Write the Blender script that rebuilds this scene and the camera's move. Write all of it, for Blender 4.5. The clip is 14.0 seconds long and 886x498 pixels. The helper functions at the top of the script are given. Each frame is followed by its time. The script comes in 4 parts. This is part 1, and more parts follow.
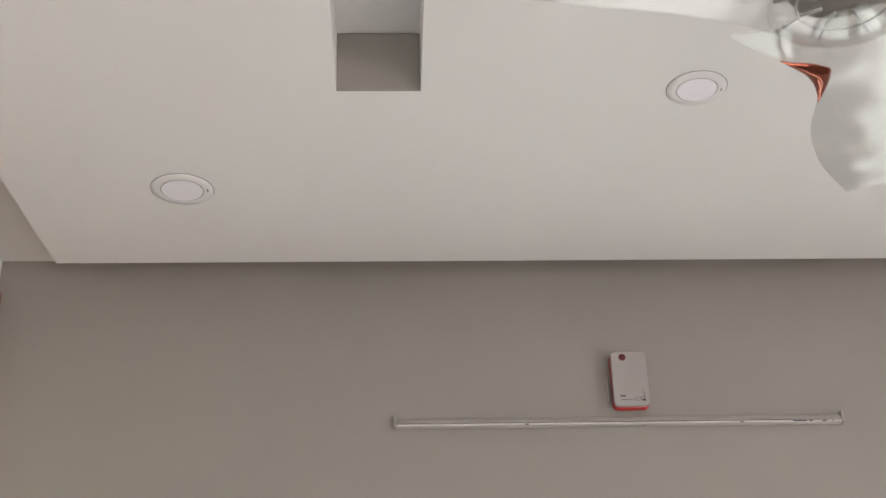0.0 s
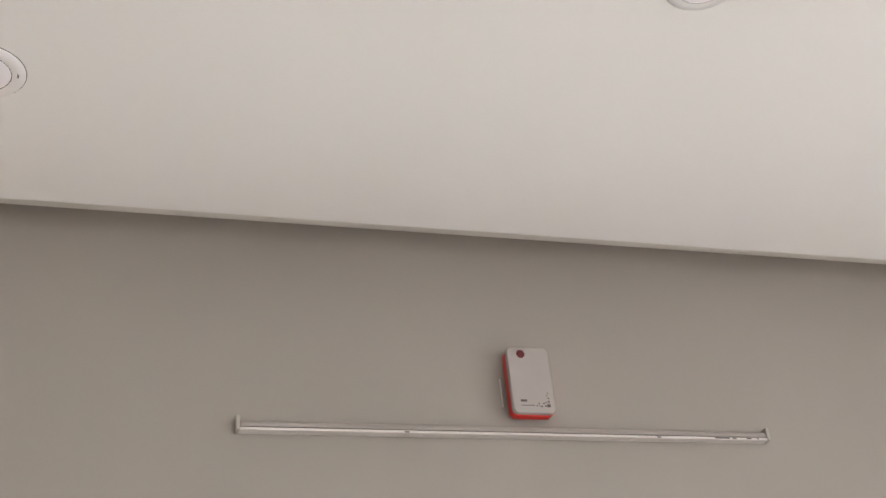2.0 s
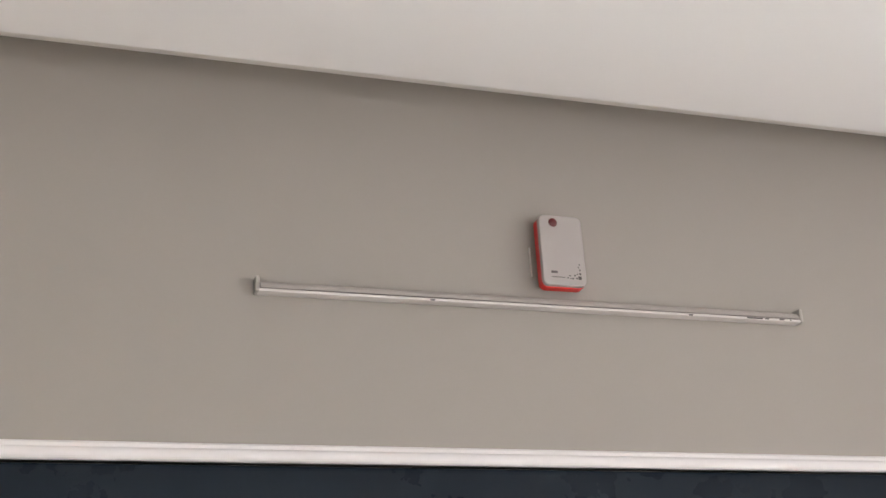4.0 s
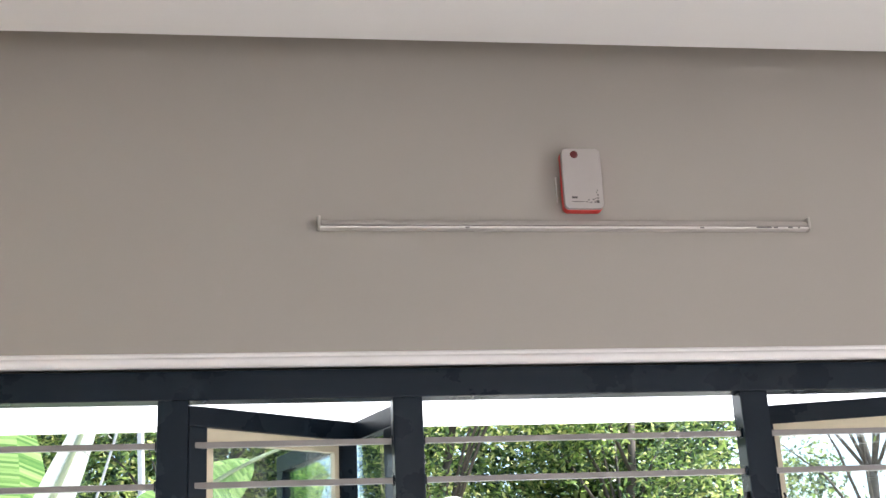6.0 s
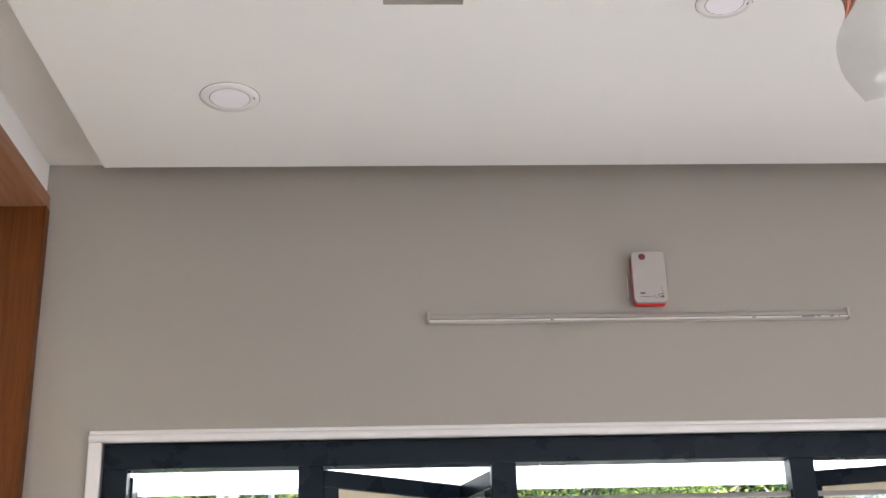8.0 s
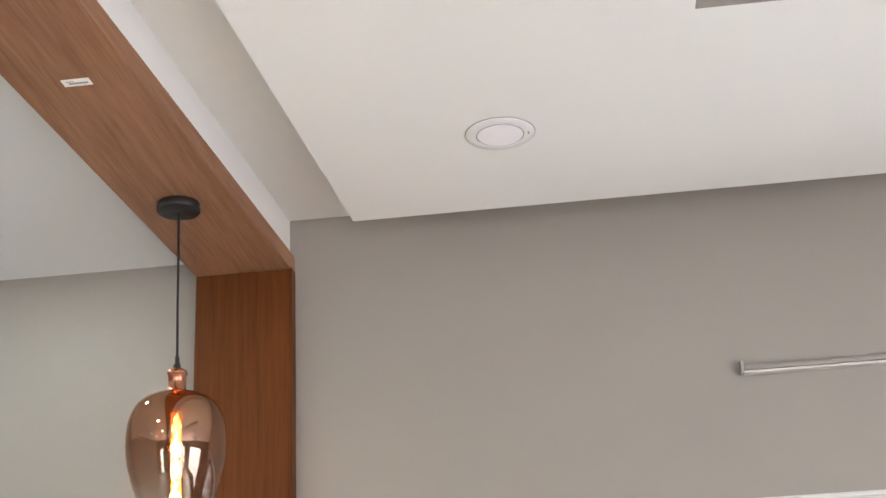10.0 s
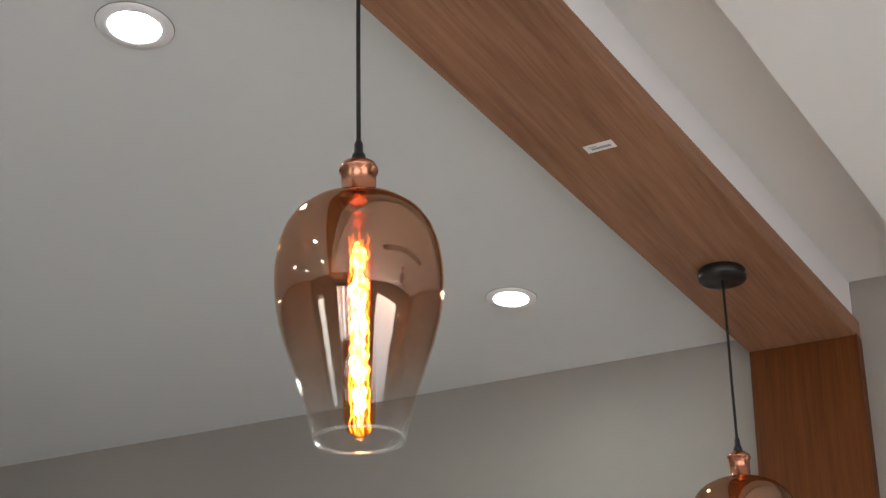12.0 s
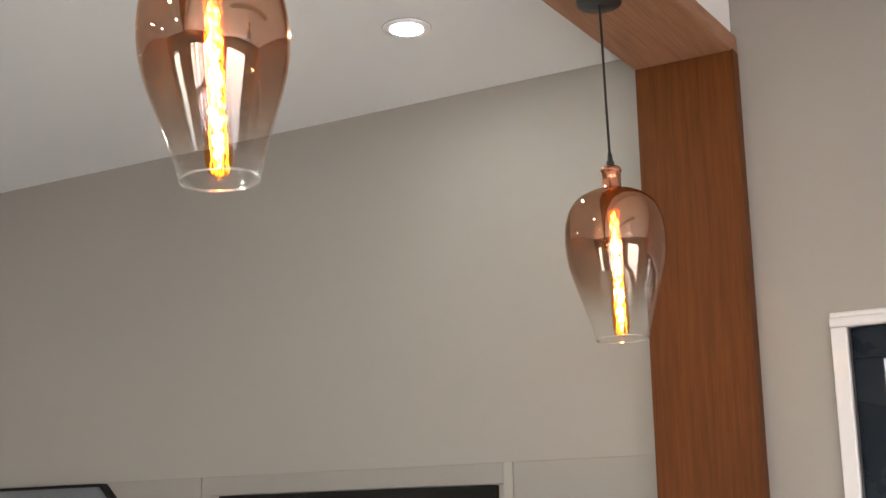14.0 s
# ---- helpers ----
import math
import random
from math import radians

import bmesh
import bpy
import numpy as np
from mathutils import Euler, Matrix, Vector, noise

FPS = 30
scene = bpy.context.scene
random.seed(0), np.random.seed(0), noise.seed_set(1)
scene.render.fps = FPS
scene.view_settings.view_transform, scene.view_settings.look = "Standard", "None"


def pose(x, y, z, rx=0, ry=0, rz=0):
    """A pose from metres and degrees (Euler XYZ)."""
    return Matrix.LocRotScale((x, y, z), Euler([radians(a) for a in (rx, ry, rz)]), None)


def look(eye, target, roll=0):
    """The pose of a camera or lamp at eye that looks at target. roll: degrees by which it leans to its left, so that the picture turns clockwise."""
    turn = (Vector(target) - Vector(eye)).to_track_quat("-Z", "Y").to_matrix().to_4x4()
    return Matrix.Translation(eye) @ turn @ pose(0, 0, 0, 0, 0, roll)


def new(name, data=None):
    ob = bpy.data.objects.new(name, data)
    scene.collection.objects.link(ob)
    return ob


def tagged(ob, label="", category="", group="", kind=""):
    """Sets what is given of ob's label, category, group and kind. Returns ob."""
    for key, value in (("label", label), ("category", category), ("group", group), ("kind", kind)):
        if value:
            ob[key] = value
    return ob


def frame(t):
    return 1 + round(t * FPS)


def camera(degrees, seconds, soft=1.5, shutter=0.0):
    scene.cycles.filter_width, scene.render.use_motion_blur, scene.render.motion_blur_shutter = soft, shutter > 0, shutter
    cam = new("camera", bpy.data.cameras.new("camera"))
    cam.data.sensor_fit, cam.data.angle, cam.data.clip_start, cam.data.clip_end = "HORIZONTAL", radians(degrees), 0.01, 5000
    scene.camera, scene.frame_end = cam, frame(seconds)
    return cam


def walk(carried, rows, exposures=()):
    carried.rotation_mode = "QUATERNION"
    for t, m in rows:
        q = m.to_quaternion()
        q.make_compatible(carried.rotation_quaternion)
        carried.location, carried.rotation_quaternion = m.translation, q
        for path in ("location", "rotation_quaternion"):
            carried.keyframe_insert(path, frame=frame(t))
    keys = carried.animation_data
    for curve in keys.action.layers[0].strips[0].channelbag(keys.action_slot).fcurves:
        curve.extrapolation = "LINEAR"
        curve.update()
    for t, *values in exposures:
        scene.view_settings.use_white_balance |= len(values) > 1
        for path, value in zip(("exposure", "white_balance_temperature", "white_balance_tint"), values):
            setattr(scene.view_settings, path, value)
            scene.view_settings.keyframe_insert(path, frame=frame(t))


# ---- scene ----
cam = camera(38.7, 14.0)

PATH = [
    (0, (-0.014, -3.189, 1.432), (0.074, -1.404, 2.329), -1.6),
    (0.5, (-0.049, -3.016, 1.409), (0.141, -1.243, 2.315), -2.1),
    (1, (-0.173, -2.798, 1.434), (0.231, -1.086, 2.385), -3.8),
    (1.5, (-0.332, -2.57, 1.527), (0.239, -0.846, 2.365), -4.8),
    (2, (-0.355, -2.359, 1.539), (0.225, -0.721, 2.528), -6.2),
    (2.5, (-0.328, -2.223, 1.576), (0.392, -0.596, 2.489), -5.8),
    (3, (-0.399, -2.164, 1.597), (0.392, -0.577, 2.522), -4.8),
    (3.2, (-0.43, -2.16, 1.619), (0.334, -0.545, 2.517), -4.5),
    (5.3, (-0.31, -2.556, 1.686), (0.212, -0.726, 2.3), -3.4),
    (5.5, (-0.283, -2.612, 1.650), (0.234, -0.781, 2.266), -3.7),
    (6, (-0.133, -2.769, 1.527), (0.156, -0.894, 2.158), -2.8),
    (6.2, (-0.085, -2.849, 1.598), (0.161, -0.945, 2.158), -1.9),
    (6.5, (-0.118, -2.909, 1.544), (0.151, -1.027, 2.164), -3.3),
    (7, (-0.219, -3.062, 1.49), (0.158, -1.212, 2.151), -5.0),
    (7.5, (-0.228, -3.222, 1.437), (0.109, -1.377, 2.134), -3.9),
    (8, (-0.143, -3.345, 1.365), (-0.035, -1.496, 2.12), -1.8),
    (8.2, (-0.131, -3.397, 1.367), (-0.039, -1.53, 2.083), 0.3),
    (8.4, (-0.122, -3.448, 1.370), (-0.083, -1.572, 2.046), 0.15),
    (8.5, (-0.119, -3.475, 1.374), (-0.115, -1.596, 2.059), 0.2),
    (8.7, (-0.119, -3.536, 1.42), (-0.217, -1.657, 2.1), -2.1),
    (10.8, (-0.529, -2.661, 1.777), (-0.849, -0.85, 2.563), -2.0),
    (11, (-0.522, -2.665, 1.773), (-0.935, -0.878, 2.569), -1.55),
    (11.5, (-0.511, -2.699, 1.777), (-1.17, -1.021, 2.643), -0.7),
    (12, (-0.472, -2.716, 1.761), (-1.432, -1.198, 2.642), 2.3),
    (12.5, (-0.426, -2.784, 1.754), (-1.421, -1.227, 2.52), 0.1),
    (13, (-0.375, -2.843, 1.753), (-1.329, -1.235, 2.463), -0.9),
    (13.5, (-0.301, -2.861, 1.762), (-1.334, -1.225, 2.290), -0.2),
    (14, (-0.266, -2.803, 1.731), (-1.243, -1.118, 2.187), -0.9),
]
EXPOSURES = [(0, 1.61, 6420, 10.0), (0.5, 1.79, 6420, 9.5), (1, 1.76, 6463, 10.2), (1.5, 1.95, 6460, 10.2), (2.5, 1.83, 6453, 10.4), (3, 1.96, 6450, 10.5), (5.3, 2.06, 6250, 11.0), (6, 1.96, 6246, 11.0), (6.4, 1.36, 6244, 11.0), (6.6, 1.31, 6242, 11.0), (7, 1.72, 6240, 11.0), (7.5, 2.01, 6237, 11.0), (8, 1.85, 6234, 11.0), (8.7, 1.98, 6230, 11.0), (10.8, 2.18, 6220, 10.0), (11.1, 2.17, 6220, 10.0), (11.5, 1.64, 6220, 10.0), (12, 1.5, 6220, 10.0), (12.5, 1.67, 6400, 11.0), (13, 1.86, 6450, 12.0), (13.5, 1.91, 6600, 13.0), (14, 2.12, 6560, 12.0)]
walk(cam, [(t, look(e, a, r)) for t, e, a, r in PATH],
     EXPOSURES)

# ---- world, sun, large lights ----
world = bpy.data.worlds.new("sky")
scene.world = world
world.use_nodes = True
wn = world.node_tree
sky = wn.nodes.new("ShaderNodeTexSky")
sky.sky_type = "NISHITA"
sky.sun_disc = False
sky.sun_elevation = radians(58)
sky.sun_rotation = radians(78)
wn.nodes["Background"].inputs["Strength"].default_value = 0.15
wn.links.new(sky.outputs[0], wn.nodes["Background"].inputs["Color"])

sun_data = bpy.data.lights.new("sun", "SUN")
sun_data.energy, sun_data.angle, sun_data.color = 5.0, radians(0.6), (1.0, 0.95, 0.86)
sun_dir = Vector((math.sin(radians(78)) * math.cos(radians(58)), math.cos(radians(78)) * math.cos(radians(58)), math.sin(radians(58))))
sun = new("sun", sun_data)
sun.matrix_world = look(sun_dir * 30, (0, 0, 0))


def opening_light(name, eye, target, width, height, watts, colour):
    """An area light set in an opening, for daylight and added fill."""
    d = bpy.data.lights.new(name, "AREA")
    d.shape, d.size, d.size_y, d.energy, d.color = "RECTANGLE", width, height, watts, colour
    ob = new(name, d)
    ob.matrix_world = look(eye, target)
    return ob


opening_light("terrace_daylight", (1.2, -6.45, 1.25), (1.2, 0, 1.25), 4.0, 2.3, 74, (1.0, 0.94, 0.95))
# added fill from an unseen east opening, lifting the room's right side
opening_light("side_fill", (3.75, -3.4, 1.35), (0, -3.4, 1.35), 2.8, 1.9, 21, (1.0, 0.94, 0.95))
opening_light("window_daylight", (0.6, 0.16, 1.5), (0.6, -3, 1.1), 2.7, 1.0, 2.5, (0.95, 1.0, 0.98))

# added fill in an unseen opening, to brighten the kitchen wall
opening_light("kitchen_fill", (-2.8, -6.45, 1.05), (-2.8, 0, 1.2), 0.76, 1.9, 6.5, (0.92, 1.0, 0.96))

# ---- materials ----


def nodes_of(name):
    m = bpy.data.materials.new(name)
    m.use_nodes = True
    nt = m.node_tree
    return m, nt, nt.nodes["Principled BSDF"]


def link(nt, a, b):
    nt.links.new(a, b)


def ramp(nt, fac, stops):
    r = nt.nodes.new("ShaderNodeValToRGB")
    while len(r.color_ramp.elements) < len(stops):
        r.color_ramp.elements.new(0.5)
    for e, (p, c) in zip(r.color_ramp.elements, stops):
        e.position, e.color = p, (*c, 1)
    link(nt, fac, r.inputs[0])
    return r.outputs[0]


def coords(nt, scale=(1, 1, 1), kind="Object"):
    tc, mp = nt.nodes.new("ShaderNodeTexCoord"), nt.nodes.new("ShaderNodeMapping")
    mp.inputs["Scale"].default_value = scale
    link(nt, tc.outputs[kind], mp.inputs[0])
    return mp.outputs[0]


def noise_tex(nt, vec, scale, detail=4.0, rough=0.55):
    n = nt.nodes.new("ShaderNodeTexNoise")
    n.inputs["Scale"].default_value, n.inputs["Detail"].default_value, n.inputs["Roughness"].default_value = scale, detail, rough
    link(nt, vec, n.inputs["Vector"])
    return n.outputs[0]


def bump(nt, bsdf, height, strength, distance):
    b = nt.nodes.new("ShaderNodeBump")
    b.inputs["Strength"].default_value, b.inputs["Distance"].default_value = strength, distance
    link(nt, height, b.inputs["Height"])
    link(nt, b.outputs[0], bsdf.inputs["Normal"])


def shade(c, k):
    return tuple(min(1, v * k) for v in c)


def surface(name, colour, rough=0.6, metal=0.0, vary=0.06, big=1.2, fine=60, relief=0.15, depth=0.001, spec=0.5):
    """A painted, plastered or moulded surface: broad stains, fine grain and a little relief."""
    m, nt, b = nodes_of(name)
    v = coords(nt)
    broad, grain = noise_tex(nt, v, big, 5), noise_tex(nt, v, fine, 3)
    mix = nt.nodes.new("ShaderNodeMath")
    mix.operation = "MULTIPLY_ADD"
    mix.inputs[1].default_value = 0.3
    link(nt, grain, mix.inputs[0])
    link(nt, broad, mix.inputs[2])
    link(nt, ramp(nt, mix.outputs[0], [(0.35, shade(colour, 1 - vary)), (0.95, shade(colour, 1 + vary))]), b.inputs["Base Color"])
    rr = nt.nodes.new("ShaderNodeMapRange")
    rr.inputs["To Min"].default_value, rr.inputs["To Max"].default_value = max(0.02, rough - 0.07), min(1, rough + 0.07)
    link(nt, broad, rr.inputs[0])
    link(nt, rr.outputs[0], b.inputs["Roughness"])
    b.inputs["Metallic"].default_value = metal
    b.inputs["Specular IOR Level"].default_value = spec
    bump(nt, b, grain, relief, depth)
    return m


def wood(name, along, light, dark, rough=0.38, fine=1.0):
    """Oiled veneer, its grain running along one axis."""
    m, nt, b = nodes_of(name)
    stretch = {"y": (1, 0.045, 1), "z": (1, 1, 0.045)}[along]
    v = coords(nt, stretch)
    g1 = noise_tex(nt, v, 42 * fine, 6, 0.62)
    g2 = noise_tex(nt, v, 170, 3, 0.6)
    wide = noise_tex(nt, coords(nt, {"y": (1, 0.22, 1), "z": (1, 1, 0.22)}[along]), 7, 3)
    s = nt.nodes.new("ShaderNodeMath")
    s.operation = "MULTIPLY_ADD"
    s.inputs[1].default_value = 0.45
    link(nt, g2, s.inputs[0])
    link(nt, g1, s.inputs[2])
    s2 = nt.nodes.new("ShaderNodeMath")
    s2.operation = "MULTIPLY_ADD"
    s2.inputs[1].default_value = 0.55
    link(nt, wide, s2.inputs[0])
    link(nt, s.outputs[0], s2.inputs[2])
    half = nt.nodes.new("ShaderNodeMath")
    half.operation = "MULTIPLY"
    half.inputs[1].default_value = 0.5
    link(nt, s2.outputs[0], half.inputs[0])
    link(nt, ramp(nt, half.outputs[0], [(0.38, dark), (0.50, tuple((a + c) / 2 for a, c in zip(light, dark))), (0.62, light)]), b.inputs["Base Color"])
    b.inputs["Roughness"].default_value = rough
    b.inputs["Specular IOR Level"].default_value = 0.14
    bump(nt, b, s.outputs[0], 0.25, 0.0006)
    return m


def emitter(name, colour, strength):
    m, nt, b = nodes_of(name)
    b.inputs["Base Color"].default_value = (*colour, 1)
    b.inputs["Emission Color"].default_value = (*colour, 1)
    b.inputs["Emission Strength"].default_value = strength
    return m


def edge_gloss(nt, base, edge):
    """Gloss of a thin sheet: little face on, much at a glancing angle, alike from both sides."""
    lw, pw, ma = nt.nodes.new("ShaderNodeLayerWeight"), nt.nodes.new("ShaderNodeMath"), nt.nodes.new("ShaderNodeMath")
    pw.operation, ma.operation = "POWER", "MULTIPLY_ADD"
    pw.inputs[1].default_value = 4.0
    ma.inputs[1].default_value, ma.inputs[2].default_value = edge, base
    lw.inputs["Blend"].default_value = 0.5
    link(nt, lw.outputs["Facing"], pw.inputs[0])
    link(nt, pw.outputs[0], ma.inputs[0])
    return ma.outputs[0]


def thin_glass(nt, b, tint, gloss_colour, factor, rough):
    out = nt.nodes["Material Output"]
    tr, gl, mx = (nt.nodes.new("ShaderNode" + k) for k in ("BsdfTransparent", "BsdfGlossy", "MixShader"))
    for socket, value in ((tr.inputs[0], tint), (gl.inputs["Color"], gloss_colour)):
        if isinstance(value, tuple):
            socket.default_value = (*value, 1)
        else:
            link(nt, value, socket)
    gl.inputs["Roughness"].default_value = rough
    link(nt, factor, mx.inputs[0])
    link(nt, tr.outputs[0], mx.inputs[1])
    link(nt, gl.outputs[0], mx.inputs[2])
    link(nt, mx.outputs[0], out.inputs[0])
    nt.nodes.remove(b)
    return gl


def sheet_glass(name, tint, base, edge, rough=0.02):
    """Thin sheet glass: clear with a tint and a gloss."""
    m, nt, b = nodes_of(name)
    thin_glass(nt, b, tint, (1.0, 1.0, 1.0), edge_gloss(nt, base, edge), rough)
    return m


def coated_glass(name):
    """Blown glass with a copper mirror coat that fades out towards the rim."""
    m, nt, b = nodes_of(name)
    tc, sep, mr = nt.nodes.new("ShaderNodeTexCoord"), nt.nodes.new("ShaderNodeSeparateXYZ"), nt.nodes.new("ShaderNodeMapRange")
    link(nt, tc.outputs["Object"], sep.inputs[0])
    wz = nt.nodes.new("ShaderNodeMath")
    wz.operation = "MULTIPLY_ADD"
    wz.inputs[1].default_value = 0.05
    link(nt, noise_tex(nt, coords(nt, (1, 1, 0.15)), 22, 2), wz.inputs[0])
    link(nt, sep.outputs[2], wz.inputs[2])
    link(nt, wz.outputs[0], mr.inputs[0])
    mr.inputs["From Min"].default_value, mr.inputs["From Max"].default_value = -0.262, -0.015
    mr.interpolation_type = "SMOOTHSTEP"
    tint = ramp(nt, mr.outputs[0], [(0.0, (0.985, 0.98, 0.975)), (0.4, (0.85, 0.77, 0.695)), (1.0, (0.69, 0.515, 0.36))])
    glow = ramp(nt, mr.outputs[0], [(0.0, (1, 1, 1)), (0.5, (0.95, 0.80, 0.70)), (1.0, (0.92, 0.64, 0.45))])
    k = nt.nodes.new("ShaderNodeMath")
    k.operation, k.use_clamp = "MULTIPLY_ADD", True
    k.inputs[1].default_value = 0.30
    link(nt, mr.outputs[0], k.inputs[0])
    link(nt, edge_gloss(nt, 0.012, 0.42), k.inputs[2])
    gl = thin_glass(nt, b, tint, glow, k.outputs[0], 0.03)
    bp = nt.nodes.new("ShaderNodeBump")
    bp.inputs["Strength"].default_value, bp.inputs["Distance"].default_value = 0.17, 0.004
    link(nt, noise_tex(nt, coords(nt, (1, 1, 0.3)), 16, 2), bp.inputs["Height"])
    link(nt, bp.outputs[0], gl.inputs["Normal"])
    return m


def leaf_material(name, stops, trans=0.45, rough=0.45, patch=0.0):
    m, nt, b = nodes_of(name)
    out = nt.nodes["Material Output"]
    geo, s = nt.nodes.new("ShaderNodeNewGeometry"), nt.nodes.new("ShaderNodeMath")
    s.operation, s.use_clamp = "MULTIPLY_ADD", True
    shift = nt.nodes.new("ShaderNodeMapRange")
    shift.inputs["From Min"].default_value, shift.inputs["From Max"].default_value = 0.35, 0.65
    shift.inputs["To Min"].default_value, shift.inputs["To Max"].default_value = -patch, patch
    link(nt, noise_tex(nt, coords(nt), 1.3, 2), shift.inputs[0])
    link(nt, geo.outputs["Random Per Island"], s.inputs[0])
    s.inputs[1].default_value = 1.0
    link(nt, shift.outputs[0], s.inputs[2])
    col = ramp(nt, s.outputs[0], stops)
    link(nt, col, b.inputs["Base Color"])
    b.inputs["Roughness"].default_value = rough
    tl, mx = nt.nodes.new("ShaderNodeBsdfTranslucent"), nt.nodes.new("ShaderNodeMixShader")
    link(nt, col, tl.inputs[0])
    mx.inputs[0].default_value = trans
    link(nt, b.outputs[0], mx.inputs[1])
    link(nt, tl.outputs[0], mx.inputs[2])
    link(nt, mx.outputs[0], out.inputs[0])
    return m


def translucent_sheet(name, colour):
    m, nt, b = nodes_of(name)
    out = nt.nodes["Material Output"]
    tl, mx = nt.nodes.new("ShaderNodeBsdfTranslucent"), nt.nodes.new("ShaderNodeMixShader")
    col = ramp(nt, noise_tex(nt, coords(nt), 2.5, 4), [(0.3, shade(colour, 0.93)), (0.7, colour)])
    link(nt, col, b.inputs["Base Color"])
    link(nt, col, tl.inputs[0])
    mx.inputs[0].default_value = 0.85
    link(nt, b.outputs[0], mx.inputs[1])
    link(nt, tl.outputs[0], mx.inputs[2])
    link(nt, mx.outputs[0], out.inputs[0])
    return m


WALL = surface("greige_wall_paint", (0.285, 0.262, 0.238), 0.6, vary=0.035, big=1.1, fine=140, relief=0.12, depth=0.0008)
WHITE_CEIL = surface("white_ceiling_paint", (0.81, 0.802, 0.797), 0.62, vary=0.02, big=0.8, fine=120, relief=0.06, depth=0.0006)
# a little darker and warmer than the ceiling panel
COVE_TONE = surface("pale_beige_cove", (0.735, 0.71, 0.68), 0.62, vary=0.03, big=0.8, fine=120, relief=0.06, depth=0.0006)
KITCHEN_CEIL = surface("cool_white_ceiling_paint", (0.685, 0.70, 0.71), 0.75, vary=0.02, big=0.8, fine=120, relief=0.05, depth=0.0005)
TRIM = surface("white_gloss_trim_paint", (0.66, 0.64, 0.64), 0.35, vary=0.04, big=6, fine=90)
FLOOR = surface("polished_floor_tile", (0.62, 0.57, 0.50), 0.25, vary=0.06, big=2, fine=40)
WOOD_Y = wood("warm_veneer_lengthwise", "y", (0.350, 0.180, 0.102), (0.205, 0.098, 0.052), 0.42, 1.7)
# same veneer as the beam, the post's shade darkening its colours
WOOD_Z_SHADED = wood("warm_veneer_upright_shaded", "z", (0.132, 0.0415, 0.0100), (0.076, 0.0222, 0.0053), 0.5, 1.8)
NAVY = surface("slate_blue_aluminium", (0.0060, 0.0115, 0.019), 0.28, vary=0.15, big=5, fine=200, spec=0.16)
BAR = surface("grey_painted_bar", (0.20, 0.185, 0.178), 0.4, vary=0.1, big=14, fine=160)
CREAM = surface("cream_window_bead", (0.62, 0.55, 0.40), 0.5, vary=0.08, big=12)
PANE = sheet_glass("window_pane_glass", (0.93, 0.97, 0.955), 0.17, 0.5)
PLASTIC_WHITE = surface("white_moulded_plastic", (0.335, 0.308, 0.295), 0.4, vary=0.03, big=20, fine=300, relief=0.05)
PLASTIC_RED = surface("red_moulded_plastic", (0.62, 0.022, 0.018), 0.38, vary=0.08, big=25, fine=250)
DARK_RED = surface("dark_red_lens", (0.10, 0.004, 0.006), 0.35, vary=0.1, big=60)
PRINT = surface("dark_print", (0.06, 0.05, 0.05), 0.6, vary=0.1)
PRINT_BLUE = surface("blue_grey_print", (0.30, 0.33, 0.40), 0.6, vary=0.1)
LABEL = surface("paper_label", (0.80, 0.78, 0.74), 0.7, vary=0.05, big=40)
BATTEN = surface("white_batten_enamel", (0.56, 0.53, 0.51), 0.4, vary=0.04, big=9, fine=200)
DIFFUSER = surface("milky_diffuser", (0.335, 0.309, 0.286), 0.65, spec=0.2, vary=0.04, big=10, fine=120)
CAP_GREY = surface("grey_end_cap", (0.33, 0.305, 0.28), 0.4, vary=0.1, big=40)
RING_WHITE = surface("white_lamp_ring", (0.80, 0.785, 0.80), 0.4, vary=0.03, big=20)
LENS_OFF = surface("frosted_lamp_lens", (0.92, 0.90, 0.96), 0.35, vary=0.02, big=20)
LENS_ON = emitter("lit_lamp_lens", (0.89, 1.0, 0.94), 50.0)
RING_DARK = surface("grey_ring_dark", (0.16, 0.15, 0.15), 0.6)
DARK_GAP = surface("dark_shadow_gap", (0.10, 0.09, 0.09), 0.7)
BLACK = surface("black_powder_coat", (0.012, 0.011, 0.011), 0.42, vary=0.2, big=30)
CORD = surface("black_fabric_cord", (0.014, 0.012, 0.012), 0.8, vary=0.3, fine=900, relief=0.6)
COPPER = surface("brushed_copper", (0.52, 0.23, 0.14), 0.27, metal=1.0, vary=0.12, big=25, fine=400)
COPPER_SHINE = surface("polished_copper", (0.55, 0.17, 0.11), 0.07, metal=1.0, vary=0.15, big=12, fine=200)
SHADE_GLASS = coated_glass("copper_faded_glass")
AMBER = sheet_glass("amber_bulb_glass", (1.0, 0.66, 0.25), 0.03, 0.4)
FILAMENT = emitter("glowing_filament", (1.0, 0.36, 0.05), 1.6)


def hot_filament(name):
    """Lumpy white-hot wire bundle that cools to orange in places."""
    m, nt, b = nodes_of(name)
    v = coords(nt)
    col = ramp(nt, noise_tex(nt, v, 75, 4, 0.7), [(0.32, (0.95, 0.20, 0.015)), (0.43, (1.0, 0.46, 0.08)), (0.54, (1.0, 0.80, 0.42))])
    pw = nt.nodes.new("ShaderNodeMapRange")
    pw.inputs["From Min"].default_value, pw.inputs["From Max"].default_value = 0.34, 0.60
    pw.inputs["To Min"].default_value, pw.inputs["To Max"].default_value = 0.6, 18.0
    link(nt, noise_tex(nt, v, 75, 4, 0.7), pw.inputs[0])
    link(nt, col, b.inputs["Emission Color"])
    link(nt, pw.outputs[0], b.inputs["Emission Strength"])
    return m


